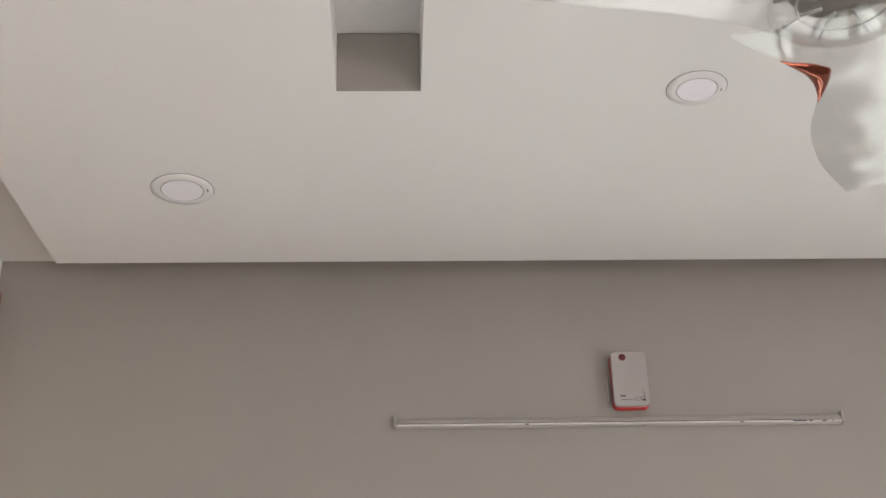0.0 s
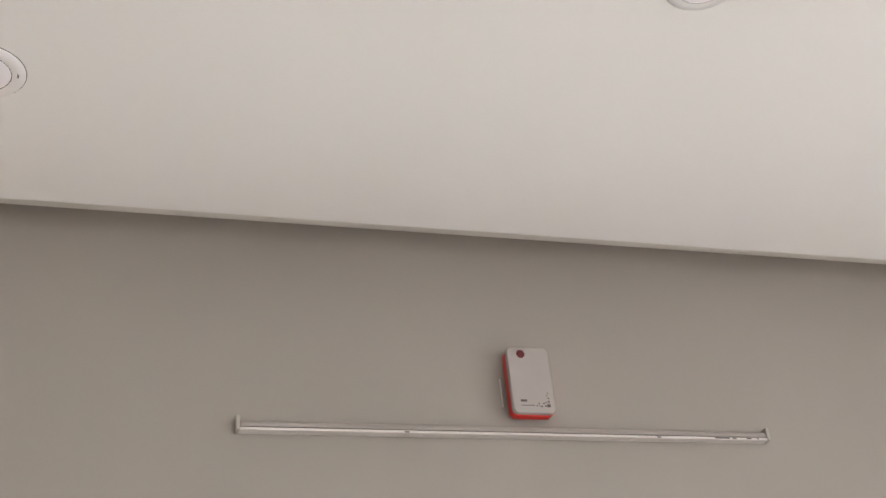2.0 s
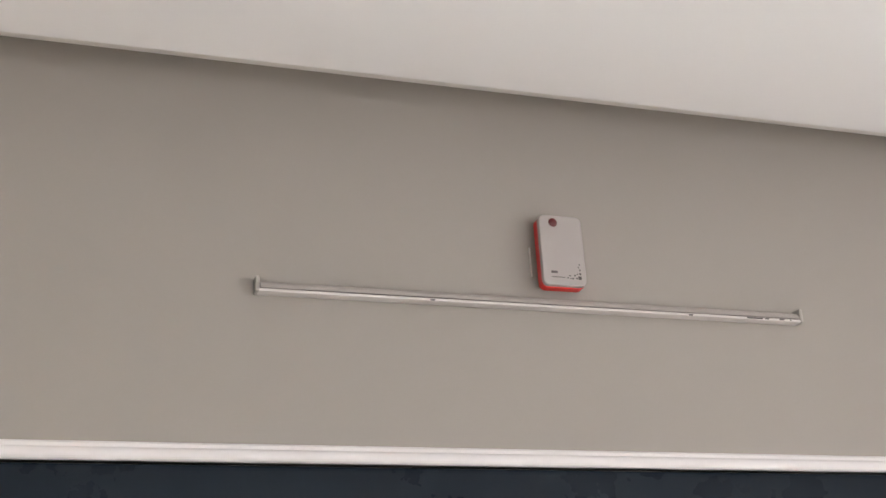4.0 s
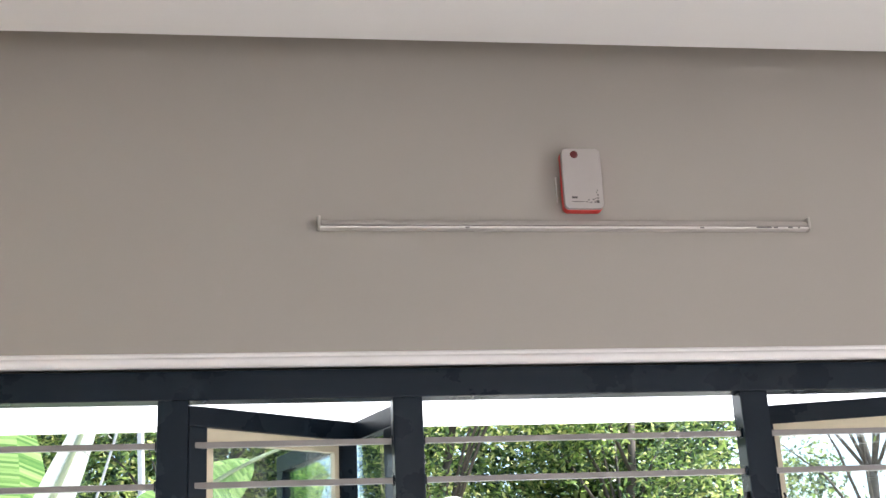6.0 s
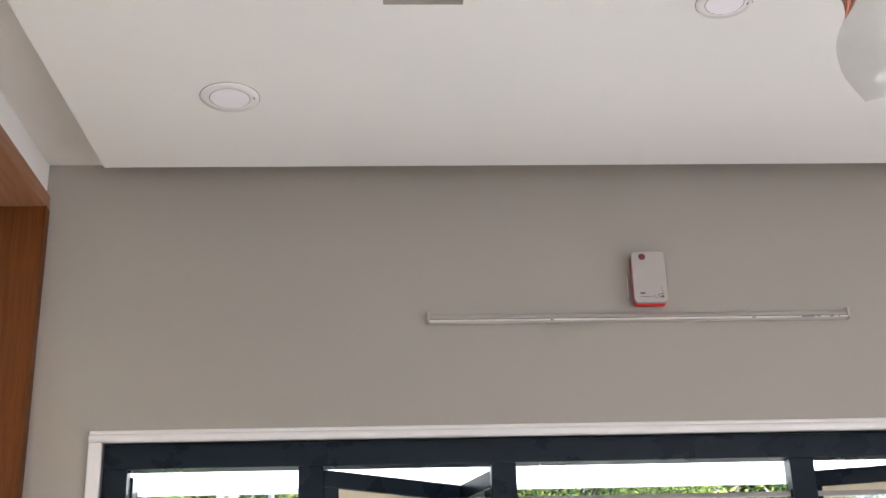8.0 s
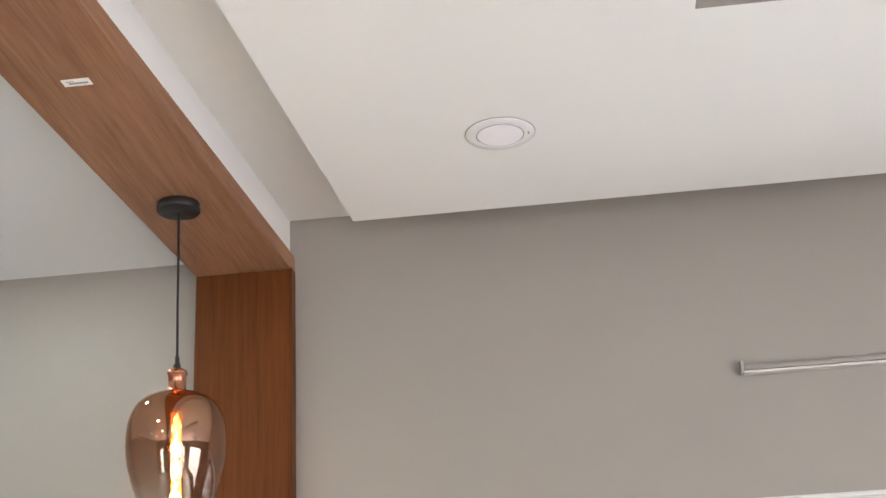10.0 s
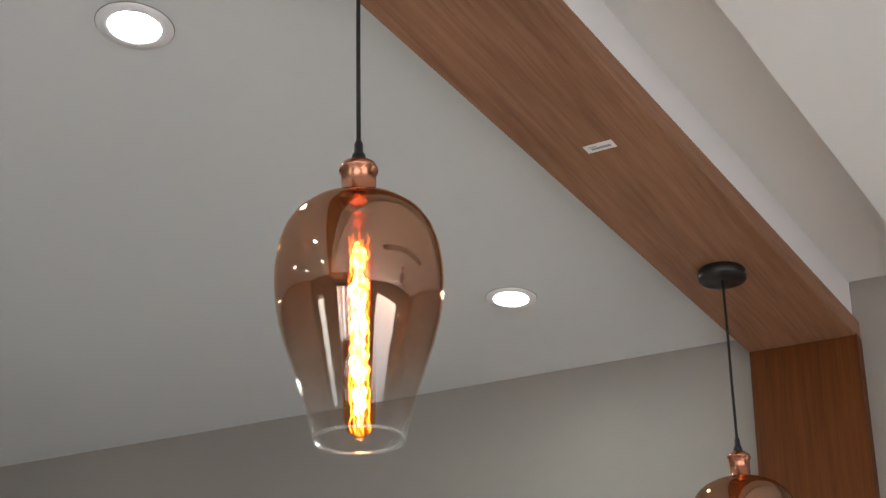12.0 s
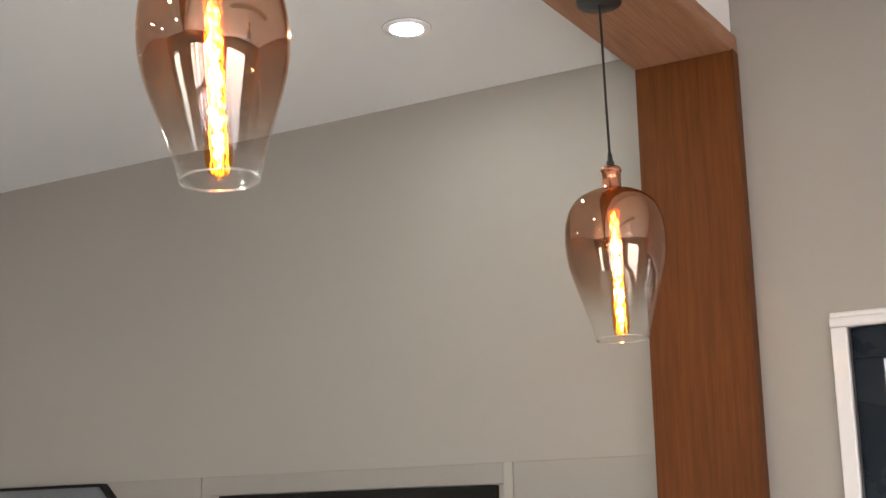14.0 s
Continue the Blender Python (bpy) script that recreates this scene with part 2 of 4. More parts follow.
FILAMENT_CORE = hot_filament("filament_core")
CLEAR_RIM = sheet_glass("clear_glass_rim", (0.96, 0.95, 0.94), 0.30, 0.5, 0.06)
TILE = surface("greige_glazed_tile", (0.252, 0.232, 0.212), 0.5, vary=0.05, big=4, fine=60)
TILE_TRIM = surface("pale_tile_trim", (0.315, 0.292, 0.265), 0.5, vary=0.04, big=10)
SMOKED = surface("smoked_cabinet_glass", (0.10, 0.11, 0.12), 0.08, vary=0.2, big=3, spec=0.8)
BRONZE = surface("dark_bronze_profile", (0.010, 0.009, 0.008), 0.5, spec=0.12, metal=0.0, vary=0.15, big=12)
LEAF = leaf_material("broad_leaf", [(0.0, (0.025, 0.052, 0.030)), (0.35, (0.095, 0.165, 0.058)), (0.7, (0.28, 0.40, 0.10)), (1.0, (0.62, 0.64, 0.25))], patch=0.35)
BANANA = leaf_material("banana_leaf", [(0.0, (0.13, 0.28, 0.075)), (0.5, (0.24, 0.42, 0.12)), (1.0, (0.48, 0.66, 0.24))], 0.55, 0.3)
# near-white colours paint the sky's glare onto one leaf
BANANA_GLARE = leaf_material("glare_white_banana_leaf", [(0.0, (0.74, 0.78, 0.68)), (1.0, (0.88, 0.90, 0.84))], 0.5, 0.3)
BANANA_PALE = leaf_material("pale_banana_midrib", [(0.0, (0.55, 0.62, 0.40)), (1.0, (0.62, 0.68, 0.46))], 0.3, 0.25)
BARK = surface("grey_bark", (0.08, 0.063, 0.05), 0.85, vary=0.35, big=9, fine=50, relief=0.8, depth=0.01)
AWNING = translucent_sheet("white_polycarbonate", (0.95, 0.96, 0.95))
CANVAS = translucent_sheet("white_parasol_canvas", (0.84, 0.83, 0.80))
# unseen ground, made pale so it reflects light up to leaves and frames
BOUNCE_GROUND = surface("pale_bounce_ground", (0.33, 0.32, 0.29), 0.85, vary=0.18, big=1.5, fine=25, relief=0.6, depth=0.006)
OUTWALL = surface("weathered_garden_wall", (0.50, 0.48, 0.44), 0.8, vary=0.15, big=1.2, fine=20)


def clear_acrylic(name):
    """Moulded smoky acrylic: mostly clear, a thin grey tint and wavy gloss."""
    m, nt, b = nodes_of(name)
    tint = ramp(nt, noise_tex(nt, coords(nt), 5.0, 3), [(0.3, (0.915, 0.91, 0.905)), (0.75, (0.955, 0.955, 0.95))])
    gl = thin_glass(nt, b, tint, (1.0, 1.0, 1.0), edge_gloss(nt, 0.085, 0.40), 0.10)
    bp = nt.nodes.new("ShaderNodeBump")
    bp.inputs["Strength"].default_value, bp.inputs["Distance"].default_value = 0.45, 0.012
    link(nt, noise_tex(nt, coords(nt), 8.0, 1), bp.inputs["Height"])
    link(nt, bp.outputs[0], gl.inputs["Normal"])
    return m


ACRYLIC = clear_acrylic("smoky_acrylic")
RIB_GREY = surface("grey_moulded_rib", (0.50, 0.49, 0.48), 0.3, vary=0.08, big=30)

# ---- mesh helpers ----


def mesh_object(name, bm, material, parent=None, smooth=False):
    me = bpy.data.meshes.new(name)
    bmesh.ops.recalc_face_normals(bm, faces=bm.faces)
    bm.to_mesh(me)
    bm.free()
    for mm in (material if isinstance(material, (list, tuple)) else [material]):
        me.materials.append(mm)
    if smooth:
        for p in me.polygons:
            p.use_smooth = True
    ob = new(name, me)
    if parent is not None:
        ob.parent = parent
    return ob


def part(name, bm, material, parent, label="", smooth=False):
    ob = mesh_object(name, bm, material, parent, smooth)
    return tagged(ob, label) if label else ob


def thing(name, at, label, category, group="", kind=""):
    ob = new(name)
    ob.empty_display_size = 0.05
    ob.matrix_world = pose(*at) if len(at) > 3 else pose(*at, 0, 0, 0)
    return tagged(ob, label, category, group, kind)


def box(bm, x0, x1, y0, y1, z0, z1, bevel=0.0, m=None, segments=2):
    """A bevelled box added to bm."""
    vs = [bm.verts.new((x, y, z)) for x in (x0, x1) for y in (y0, y1) for z in (z0, z1)]
    fs = [bm.faces.new([vs[i] for i in q]) for q in ((0, 1, 3, 2), (4, 6, 7, 5), (0, 4, 5, 1), (2, 3, 7, 6), (0, 2, 6, 4), (1, 5, 7, 3))]
    if bevel:
        es = list({e for f in fs for e in f.edges})
        r = bmesh.ops.bevel(bm, geom=es, offset=bevel, segments=segments, affect="EDGES", profile=0.6)
        vs = list({v for f in r["faces"] for v in f.verts} | {v for v in vs if v.is_valid})
    if m is not None:
        bmesh.ops.transform(bm, matrix=m, verts=vs)
    return bm


def one_box(*a, **k):
    return box(bmesh.new(), *a, **k)


def lathe(bm, profile, steps=48, centre=(0, 0)):
    """Turns (radius, z) pairs round the upright axis."""
    rings = []
    for r, z in profile:
        if r < 1e-5:
            rings.append([bm.verts.new((centre[0], centre[1], z))])
        else:
            rings.append([bm.verts.new((centre[0] + r * math.cos(2 * math.pi * i / steps), centre[1] + r * math.sin(2 * math.pi * i / steps), z)) for i in range(steps)])
    for a, b in zip(rings, rings[1:]):
        for i in range(steps):
            j = (i + 1) % steps
            q = [a[i % len(a)], a[j % len(a)], b[j % len(b)], b[i % len(b)]]
            q = list(dict.fromkeys(q))
            if len(q) > 2:
                bm.faces.new(q)
    return bm


def tube(bm, points, radius, sides=8, taper=None):
    """A round tube along points."""
    rings = []
    for i, p in enumerate(points):
        p = Vector(p)
        d = (Vector(points[min(i + 1, len(points) - 1)]) - Vector(points[max(i - 1, 0)])).normalized()
        u = d.cross(Vector((0.31, 0.87, 0.38)))
        u = (u if u.length > 1e-3 else d.cross(Vector((1, 0, 0)))).normalized()
        w = d.cross(u)
        r = radius * (taper[i] if taper else 1)
        rings.append([bm.verts.new(p + r * (math.cos(2 * math.pi * k / sides) * u + math.sin(2 * math.pi * k / sides) * w)) for k in range(sides)])
    for a, b in zip(rings, rings[1:]):
        for k in range(sides):
            bm.faces.new((a[k], a[(k + 1) % sides], b[(k + 1) % sides], b[k]))
    bm.faces.new(rings[0])
    bm.faces.new(rings[-1])
    return bm


def rounded_slab(bm, x0, x1, z0, z1, y0, y1, radius, steps=6, edge=0.0):
    """An upright plate in the xz plane with rounded corners, from y0 (back) to y1 (front), its front edge eased."""
    outline = []
    for cx, cz, a0 in ((x1 - radius, z1 - radius, 0), (x0 + radius, z1 - radius, 90), (x0 + radius, z0 + radius, 180), (x1 - radius, z0 + radius, 270)):
        for i in range(steps + 1):
            a = radians(a0 + 90 * i / steps)
            outline.append((cx, cz, math.cos(a), math.sin(a)))
    rings = []
    levels = [(y0, 0.0), (y1 + (edge if y1 < y0 else -edge), 0.0), (y1 + (edge * 0.3 if y1 < y0 else -edge * 0.3), edge * 0.6), (y1, edge)] if edge else [(y0, 0.0), (y1, 0.0)]
    for y, inset in levels:
        rings.append([bm.verts.new((cx + (radius - inset) * c, y, cz + (radius - inset) * s)) for cx, cz, c, s in outline])
    n = len(outline)
    for a, b in zip(rings, rings[1:]):
        for i in range(n):
            bm.faces.new((a[i], a[(i + 1) % n], b[(i + 1) % n], b[i]))
    bm.faces.new(rings[0])
    bm.faces.new(rings[-1])
    return bm


def prism(bm, outline, z0, z1):
    """An upright prism over a plan outline."""
    lo, hi = [bm.verts.new((x, y, z0)) for x, y in outline], [bm.verts.new((x, y, z1)) for x, y in outline]
    n = len(outline)
    for i in range(n):
        bm.faces.new((lo[i], lo[(i + 1) % n], hi[(i + 1) % n], hi[i]))
    bm.faces.new(lo)
    bm.faces.new(hi)
    return bm


# ---- large structure ----
SOFFIT, LIP, COVE, PANEL, KITCHEN = 2.858, 2.903, 3.004, 2.922, 2.910
SKEW = 0.030  # the beam and the false ceiling run a little off square


def sx(x, y):
    return x + (SKEW if x < -1.2 else 0.045 if x < -1.0 else 0.053) * y


SOUTH, WEST, EAST = -6.5, -4.2, 3.8
tagged(mesh_object("floor", one_box(WEST - 0.2, EAST + 0.2, SOUTH - 0.2, 0.2, -0.15, 0), FLOOR), "polished beige tiled floor", "floor", kind="structure")

# unseen door frames and slats, added to cut the big light's reflection into streaks
terrace = thing("unseen_door_frames", (1.2, -6.38, 0), "unseen dark door frames added to break up the light", "door", kind="structure")
for k in range(9):
    x = -2.0 + 0.5 * k
    part("stile", one_box(x - 0.045, x + 0.045, -0.03, 0.03, 0, 2.4, 0.004), NAVY, terrace)
for k in range(24):
    if k % 6 != 4:
        x, half = -1.92 + 0.1667 * k, 0.058 if k % 3 == 1 else 0.078
        part("streak_slat", one_box(x - half, x + half, 0.040, 0.044, 0.03, 2.36), CANVAS, terrace, "pale upright slat added to cut reflections into streaks")
for z in (0.06, 1.0, 2.36):
    part("rail", one_box(-2.0, 2.0, -0.025, 0.025, z - 0.05, z + 0.05, 0.004), NAVY, terrace)

# window wall, with its opening and the kitchen window
WX0, WX1, WZ0, WZ1 = -0.871, 2.080, 0.95, 2.180
KX0, KX1, KZ0, KZ1 = -2.62, -1.742, 1.02, 1.872
bm = bmesh.new()
box(bm, WEST - 0.2, KX0, 0, 0.2, 0, 3.2)
box(bm, KX0, KX1, 0, 0.2, 0, KZ0)
box(bm, KX0, KX1, 0, 0.2, KZ1, 3.2)
box(bm, KX1, WX0, 0, 0.2, 0, 3.2)
box(bm, WX0, WX1, 0, 0.2, 0, WZ0)
box(bm, WX0, WX1, 0, 0.2, WZ1, 3.2)
box(bm, WX1, EAST + 0.2, 0, 0.2, 0, 3.2)
tagged(mesh_object("wall_north", bm, WALL), "matt greige painted wall over the windows", "wall", kind="structure")
bm = bmesh.new()
box(bm, WEST - 0.2, -3.2, SOUTH - 0.2, SOUTH, 0, 3.2)
box(bm, -3.2, -2.4, SOUTH - 0.2, SOUTH, 2.1, 3.2)
box(bm, -2.4, -0.8, SOUTH - 0.2, SOUTH, 0, 3.2)
box(bm, -0.8, 3.2, SOUTH - 0.2, SOUTH, 2.4, 3.2)
box(bm, 3.2, EAST + 0.2, SOUTH - 0.2, SOUTH, 0, 3.2)
tagged(mesh_object("wall_south", bm, WALL), "greige painted wall with a wide terrace opening and an added kitchen one", "wall", kind="structure")
bm = bmesh.new()
box(bm, EAST, EAST + 0.2, SOUTH, -4.8, 0, 3.2)
box(bm, EAST, EAST + 0.2, -4.8, -2.0, 0, 0.4)
box(bm, EAST, EAST + 0.2, -4.8, -2.0, 2.3, 3.2)
box(bm, EAST, EAST + 0.2, -2.0, 0, 0, 3.2)
tagged(mesh_object("wall_east", bm, WALL), "greige painted wall with an unseen opening added for the side fill", "wall", kind="structure")
tagged(mesh_object("wall_west", one_box(WEST - 0.2, WEST, SOUTH, 0, 0, 3.2), WALL), "greige painted kitchen wall", "wall", kind="structure")
tagged(mesh_object("ceiling_slab", one_box(WEST - 0.2, EAST + 0.2, SOUTH - 0.2, 0.2, 3.2, 3.35), WHITE_CEIL), "white painted concrete ceiling slab", "ceiling", kind="structure")
tagged(mesh_object("ceiling_kitchen", prism(bmesh.new(), [(WEST, SOUTH), (sx(-1.308, SOUTH), SOUTH), (-1.308, 0), (WEST, 0)], KITCHEN, KITCHEN + 0.1), KITCHEN_CEIL),
       "smooth white plasterboard kitchen ceiling", "ceiling", kind="structure")
# cove: the higher ceiling between beam and false ceiling, and along the wall
bm = prism(bmesh.new(), [(sx(-1.085, SOUTH), SOUTH), (sx(-0.70, SOUTH), SOUTH), (-0.70, 0), (-1.085, 0)], COVE, COVE + 0.06)
box(bm, -0.70, EAST, -0.40, 0, COVE, COVE + 0.06)
tagged(mesh_object("ceiling_cove", bm, COVE_TONE), "pale beige recessed ceiling strip round the false ceiling", "ceiling", kind="structure")
# false ceiling panel with a slot
SX0, SX1, SY0, SY1 = -0.120, 0.058, -2.3, -0.966
SE = SY1 + 0.002
P0, P1, PY = -0.882, 3.5, -0.152
bm = bmesh.new()
prism(bm, [(sx(P0, SE), SE), (P1, SE), (P1, PY), (sx(P0, PY), PY)], PANEL, PANEL + 0.050)
prism(bm, [(sx(P0, SY0), SY0), (SX0, SY0), (SX0, SE), (sx(P0, SE), SE)], PANEL, PANEL + 0.050)
prism(bm, [(SX1, SY0), (P1, SY0), (P1, SE), (SX1, SE)], PANEL, PANEL + 0.050)
prism(bm, [(sx(P0, -6.2), -6.2), (P1, -6.2), (P1, SY0), (sx(P0, SY0), SY0)], PANEL, PANEL + 0.050)
tagged(mesh_object("ceiling_panel", bm, WHITE_CEIL), "white suspended plasterboard ceiling panel with a slot", "ceiling", kind="structure")
# the trough above the slot
bm = bmesh.new()
box(bm, SX0 - 0.02, SX1 + 0.02, SY0 - 0.02, SY0, PANEL + 0.051, 3.07)
box(bm, SX0 - 0.02, SX0, SY0, SY1, PANEL + 0.051, 3.07)
box(bm, SX1, SX1 + 0.02, SY0, SY1, PANEL + 0.051, 3.07)
box(bm, SX0 - 0.02, SX1 + 0.02, SY0 - 0.02, SY1 + 0.03, 3.071, 3.09)
tagged(mesh_object("ceiling_trough", bm, WHITE_CEIL), "white lined recess in the false ceiling", "ceiling", kind="structure")
tagged(mesh_object("trough_end", one_box(SX0 + 0.0005, SX1 - 0.0005, SY1, SY1 + 0.0018, PANEL + 0.0005, 3.07), WALL), "end of the ceiling recess in the same greige as the walls", "ceiling", kind="structure")
# the beam's painted core and the post's core behind the veneer
bm = prism(bmesh.new(), [(sx(-1.302, SOUTH), SOUTH), (sx(-1.083, SOUTH), SOUTH), (-1.083, 0), (-1.302, 0)], LIP + 0.001, 3.19)
tagged(mesh_object("beam", bm, WHITE_CEIL), "white painted ceiling beam above the veneer", "beam", kind="structure")
tagged(mesh_object("ground", one_box(-60, 60, 0.21, 120, -0.4, -0.2), BOUNCE_GROUND), "unseen garden ground, made pale to bounce light upwards", "ground", kind="structure")

# ---- wooden portal ----
portal = thing("wooden_portal", (0, 0, 0), "warm brown veneered beam and post framing the kitchen opening", "portal")
bm = prism(bmesh.new(), [(sx(-1.317, SOUTH), SOUTH), (sx(-1.071, SOUTH), SOUTH), (-1.071, 0), (-1.317, 0)], SOFFIT, LIP)
bmesh.ops.bevel(bm, geom=[e for e in bm.edges if abs(e.verts[0].co.z - SOFFIT) < 1e-4 and abs(e.verts[1].co.z - SOFFIT) < 1e-4 and abs(e.verts[0].co.y - e.verts[1].co.y) > 1], offset=0.002, segments=2, affect="EDGES")
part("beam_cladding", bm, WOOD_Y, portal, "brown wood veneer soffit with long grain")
part("post_cladding", one_box(-1.316, -1.073, -0.040, 0, 0, SOFFIT - 0.0005, 0.002), WOOD_Z_SHADED, portal, "brown wood veneer upright board, its shade put into the colour")
part("edge_strip", one_box(-1.0725, -1.0695, -0.0415, -0.0005, 0, SOFFIT + 0.001), WOOD_Z_SHADED, portal, "thin veneer edging strip")

sticker = thing("sticker", (-1.229, -1.040, SOFFIT), "small white printed paper label on the veneer", "label")
part("paper", one_box(-0.026, 0.026, -0.012, 0.012, -0.0012, -0.0002), LABEL, sticker)
part("print", one_box(-0.016, 0.020, -0.001, 0.005, -0.0016, -0.0012), PRINT_BLUE, sticker, "unreadable blue-grey print")
part("print", one_box(-0.018, -0.004, -0.006, -0.004, -0.0016, -0.0012), PRINT_BLUE, sticker, "unreadable blue-grey print")

# ---- window ----
window = thing("window_1", (0, 0, 0), "wide slate-blue aluminium window with open casements and grey security bars", "window", kind="structure")
FY0, FY1 = 0.020, 0.075
MULLIONS = ((-0.353, -0.286), (0.165, 0.233), (0.984, 1.051), (1.500, 1.567))
HEAD, JL, JR = 2.114, -0.806, 2.020
part("head", one_box(WX0, WX1, FY0, FY1, HEAD, WZ1, 0.003), NAVY, window)
part("sill", one_box(WX0, WX1, FY0, FY1, WZ0, WZ0 + 0.06, 0.003), NAVY, window)
for a, b in ((WX0, JL), (JR, WX1)):
    part("jamb", one_box(a, b, FY0, FY1, WZ0 + 0.06, HEAD, 0.003), NAVY, window)
for a, b in MULLIONS:
    part("mullion", one_box(a, b, FY0, FY1, WZ0 + 0.06, HEAD, 0.003), NAVY, window)
OPENINGS = [(JL, MULLIONS[0][0])] + [(MULLIONS[i][1], MULLIONS[i + 1][0]) for i in range(3)] + [(MULLIONS[3][1], JR)]
for n, (a, b) in enumerate(OPENINGS):
    for k in range(12):
        z = 2.017 - 0.088 * k
        part("security_bar", one_box(a - 0.002, b + 0.002, 0.034, 0.046, z - 0.0065, z + 0.0065, 0.0015), BAR, window)
    for s in (a, b):
        bm = bmesh.new()
        for k in range(12):
            z = 2.017 - 0.088 * k
            e = 0.004 if s == a else -0.004
            box(bm, min(s, s + e), max(s, s + e), 0.030, 0.050, z - 0.011, z + 0.011)
        part("bar_socket", bm, NAVY, window)


def sash(x, y, angle, width, label, bead=True):
    """An open outward casement, hinged at (x, y), its leaf running along the local x axis."""
    z0, z1, w, d = WZ0 + 0.07, HEAD - 0.009, 0.046, 0.036
    o = part("casement", box(box(box(box(bmesh.new(), 0, width, 0, d, z1 - w, z1, 0.003), 0, width, 0, d, z0, z0 + w, 0.003), 0, w, 0, d, z0 + w, z1 - w, 0.003),
                             width - w, width, 0, d, z0 + w, z1 - w, 0.003), NAVY, window, label)
    o.matrix_local = pose(x, y, 0, 0, 0, angle)
    if bead:
        bm = bmesh.new()
        for q in ((w, width - w, z1 - w - 0.030, z1 - w), (w, width - w, z0 + w, z0 + w + 0.030), (w, w + 0.022, z0 + w + 0.022, z1 - w - 0.022), (width - w - 0.012, width - w, z0 + w + 0.022, z1 - w - 0.022)):
            box(bm, q[0], q[1], 0.012, 0.030, q[2], q[3])
        part("glazing_bead", bm, CREAM, o, "cream glazing bead")
    g = part("pane", one_box(w - 0.004, width - w + 0.004, 0.019, 0.024, z0 + w - 0.004, z1 - w + 0.004), PANE, o, "clear glass pane")
    g.visible_shadow = False


sash(-0.800, 0.078, 97, 0.46, "casement swung wide open", False)
sash(-0.284, 0.026, 32, 0.455, "casement ajar with a cream glazing bead")
sash(0.200, 0.085, 110, 0.735, "wide casement swung open past square", False)
sash(1.500, 0.072, 180 - 17, 0.44, "casement ajar with a cream glazing bead")
sash(2.016, 0.120, 180 - 40, 0.44, "casement half open")
for x, e in ((0.165, -1), (0.984, -1), (1.051, 1)):
    bm = one_box(min(x, x + 0.006 * e), max(x, x + 0.006 * e), 0.036, 0.052, 1.838, 1.882, 0.001)
    tube(bm, [(x + 0.004 * e, 0.044, 1.866), (x + 0.018 * e, 0.044, 1.862), (x + 0.024 * e, 0.044, 1.870), (x + 0.020 * e, 0.044, 1.878)], 0.0028, 8)
    part("latch", bm, BRONZE, window, "small dark latch hook")
bm = box(box(bmesh.new(), WX0 - 0.035, WX0, -0.0165, 0.019, 0.93, WZ1, 0.004), WX1, WX1 + 0.035, -0.0165, 0.019, 0.93, WZ1, 0.004)
prof = [(0.019, 0.0), (-0.010, 0.0)] + [(-0.010 - 0.008 * math.sin(radians(a)), 0.011 - 0.011 * math.cos(radians(a))) for a in range(20, 161, 20)] + [(-0.010, 0.022), (-0.007, 0.0235), (-0.007, 0.030), (-0.004, 0.034), (0.019, 0.034)]
ends = [[bm.verts.new((x, y, WZ1 + z)) for y, z in prof] for x in (WX0 - 0.035, WX1 + 0.035)]
for k in range(len(prof)):
    bm.faces.new((ends[0][k], ends[0][(k + 1) % len(prof)], ends[1][(k + 1) % len(prof)], ends[1][k]))
bm.faces.new(ends[0])
bm.faces.new(ends[1])
tagged(mesh_object("window_trim", bm, TRIM), "white gloss painted moulding round the window", "trim", kind="structure")

# ---- kitchen side ----
kw = thing("window_2", (0, 0, 0), "dark-framed kitchen window below the tile border", "window", kind="structure")
part("window_frame", box(box(box(box(bmesh.new(), KX0, KX1, -0.016, 0.06, KZ1 - 0.045, KZ1, 0.003), KX0, KX1, -0.016, 0.06, KZ0, KZ0 + 0.045, 0.003),
                             KX0, KX0 + 0.045, -0.016, 0.06, KZ0 + 0.045, KZ1 - 0.045, 0.003), KX1 - 0.045, KX1, -0.016, 0.06, KZ0 + 0.045, KZ1 - 0.045, 0.003), BRONZE, kw)
g = part("pane", one_box(KX0 + 0.04, KX1 - 0.04, 0.02, 0.026, KZ0 + 0.04, KZ1 - 0.04), PANE, kw)
g.visible_shadow = False
hood = thing("range_hood", (-3.058, -0.02, 1.922), "dark framed range hood with a flared smoked glass front", "range hood")


def flare(bm, x0, x1, drop0, drop1, y0, y1):
    """A plate whose sides flare outwards as they go down."""
    vs = [[bm.verts.new((x, y, z)) for x, z in ((x0 - drop0, -drop0), (x1 + drop0, -drop0), (x1 + drop1, -drop1), (x0 - drop1, -drop1))] for y in (y0, y1)]
    bm.faces.new(vs[0])
    bm.faces.new(vs[1])
    for k in range(4):
        bm.faces.new((vs[0][k], vs[0][(k + 1) % 4], vs[1][(k + 1) % 4], vs[1][k]))
    return bm


part("back_panel", flare(bmesh.new(), -0.60, 0.0, 0.0, 0.20, -0.012, 0.014), BRONZE, hood, "dark bronze back panel")
part("glass_front", flare(bmesh.new(), -0.585, -0.015, 0.010, 0.195, -0.020, -0.0125), SMOKED, hood, "smoked glass front")
part("canopy", one_box(-0.80, 0.20, -0.018, 0.014, -0.26, -0.2005, 0.003), BRONZE, hood, "dark bronze canopy rail")
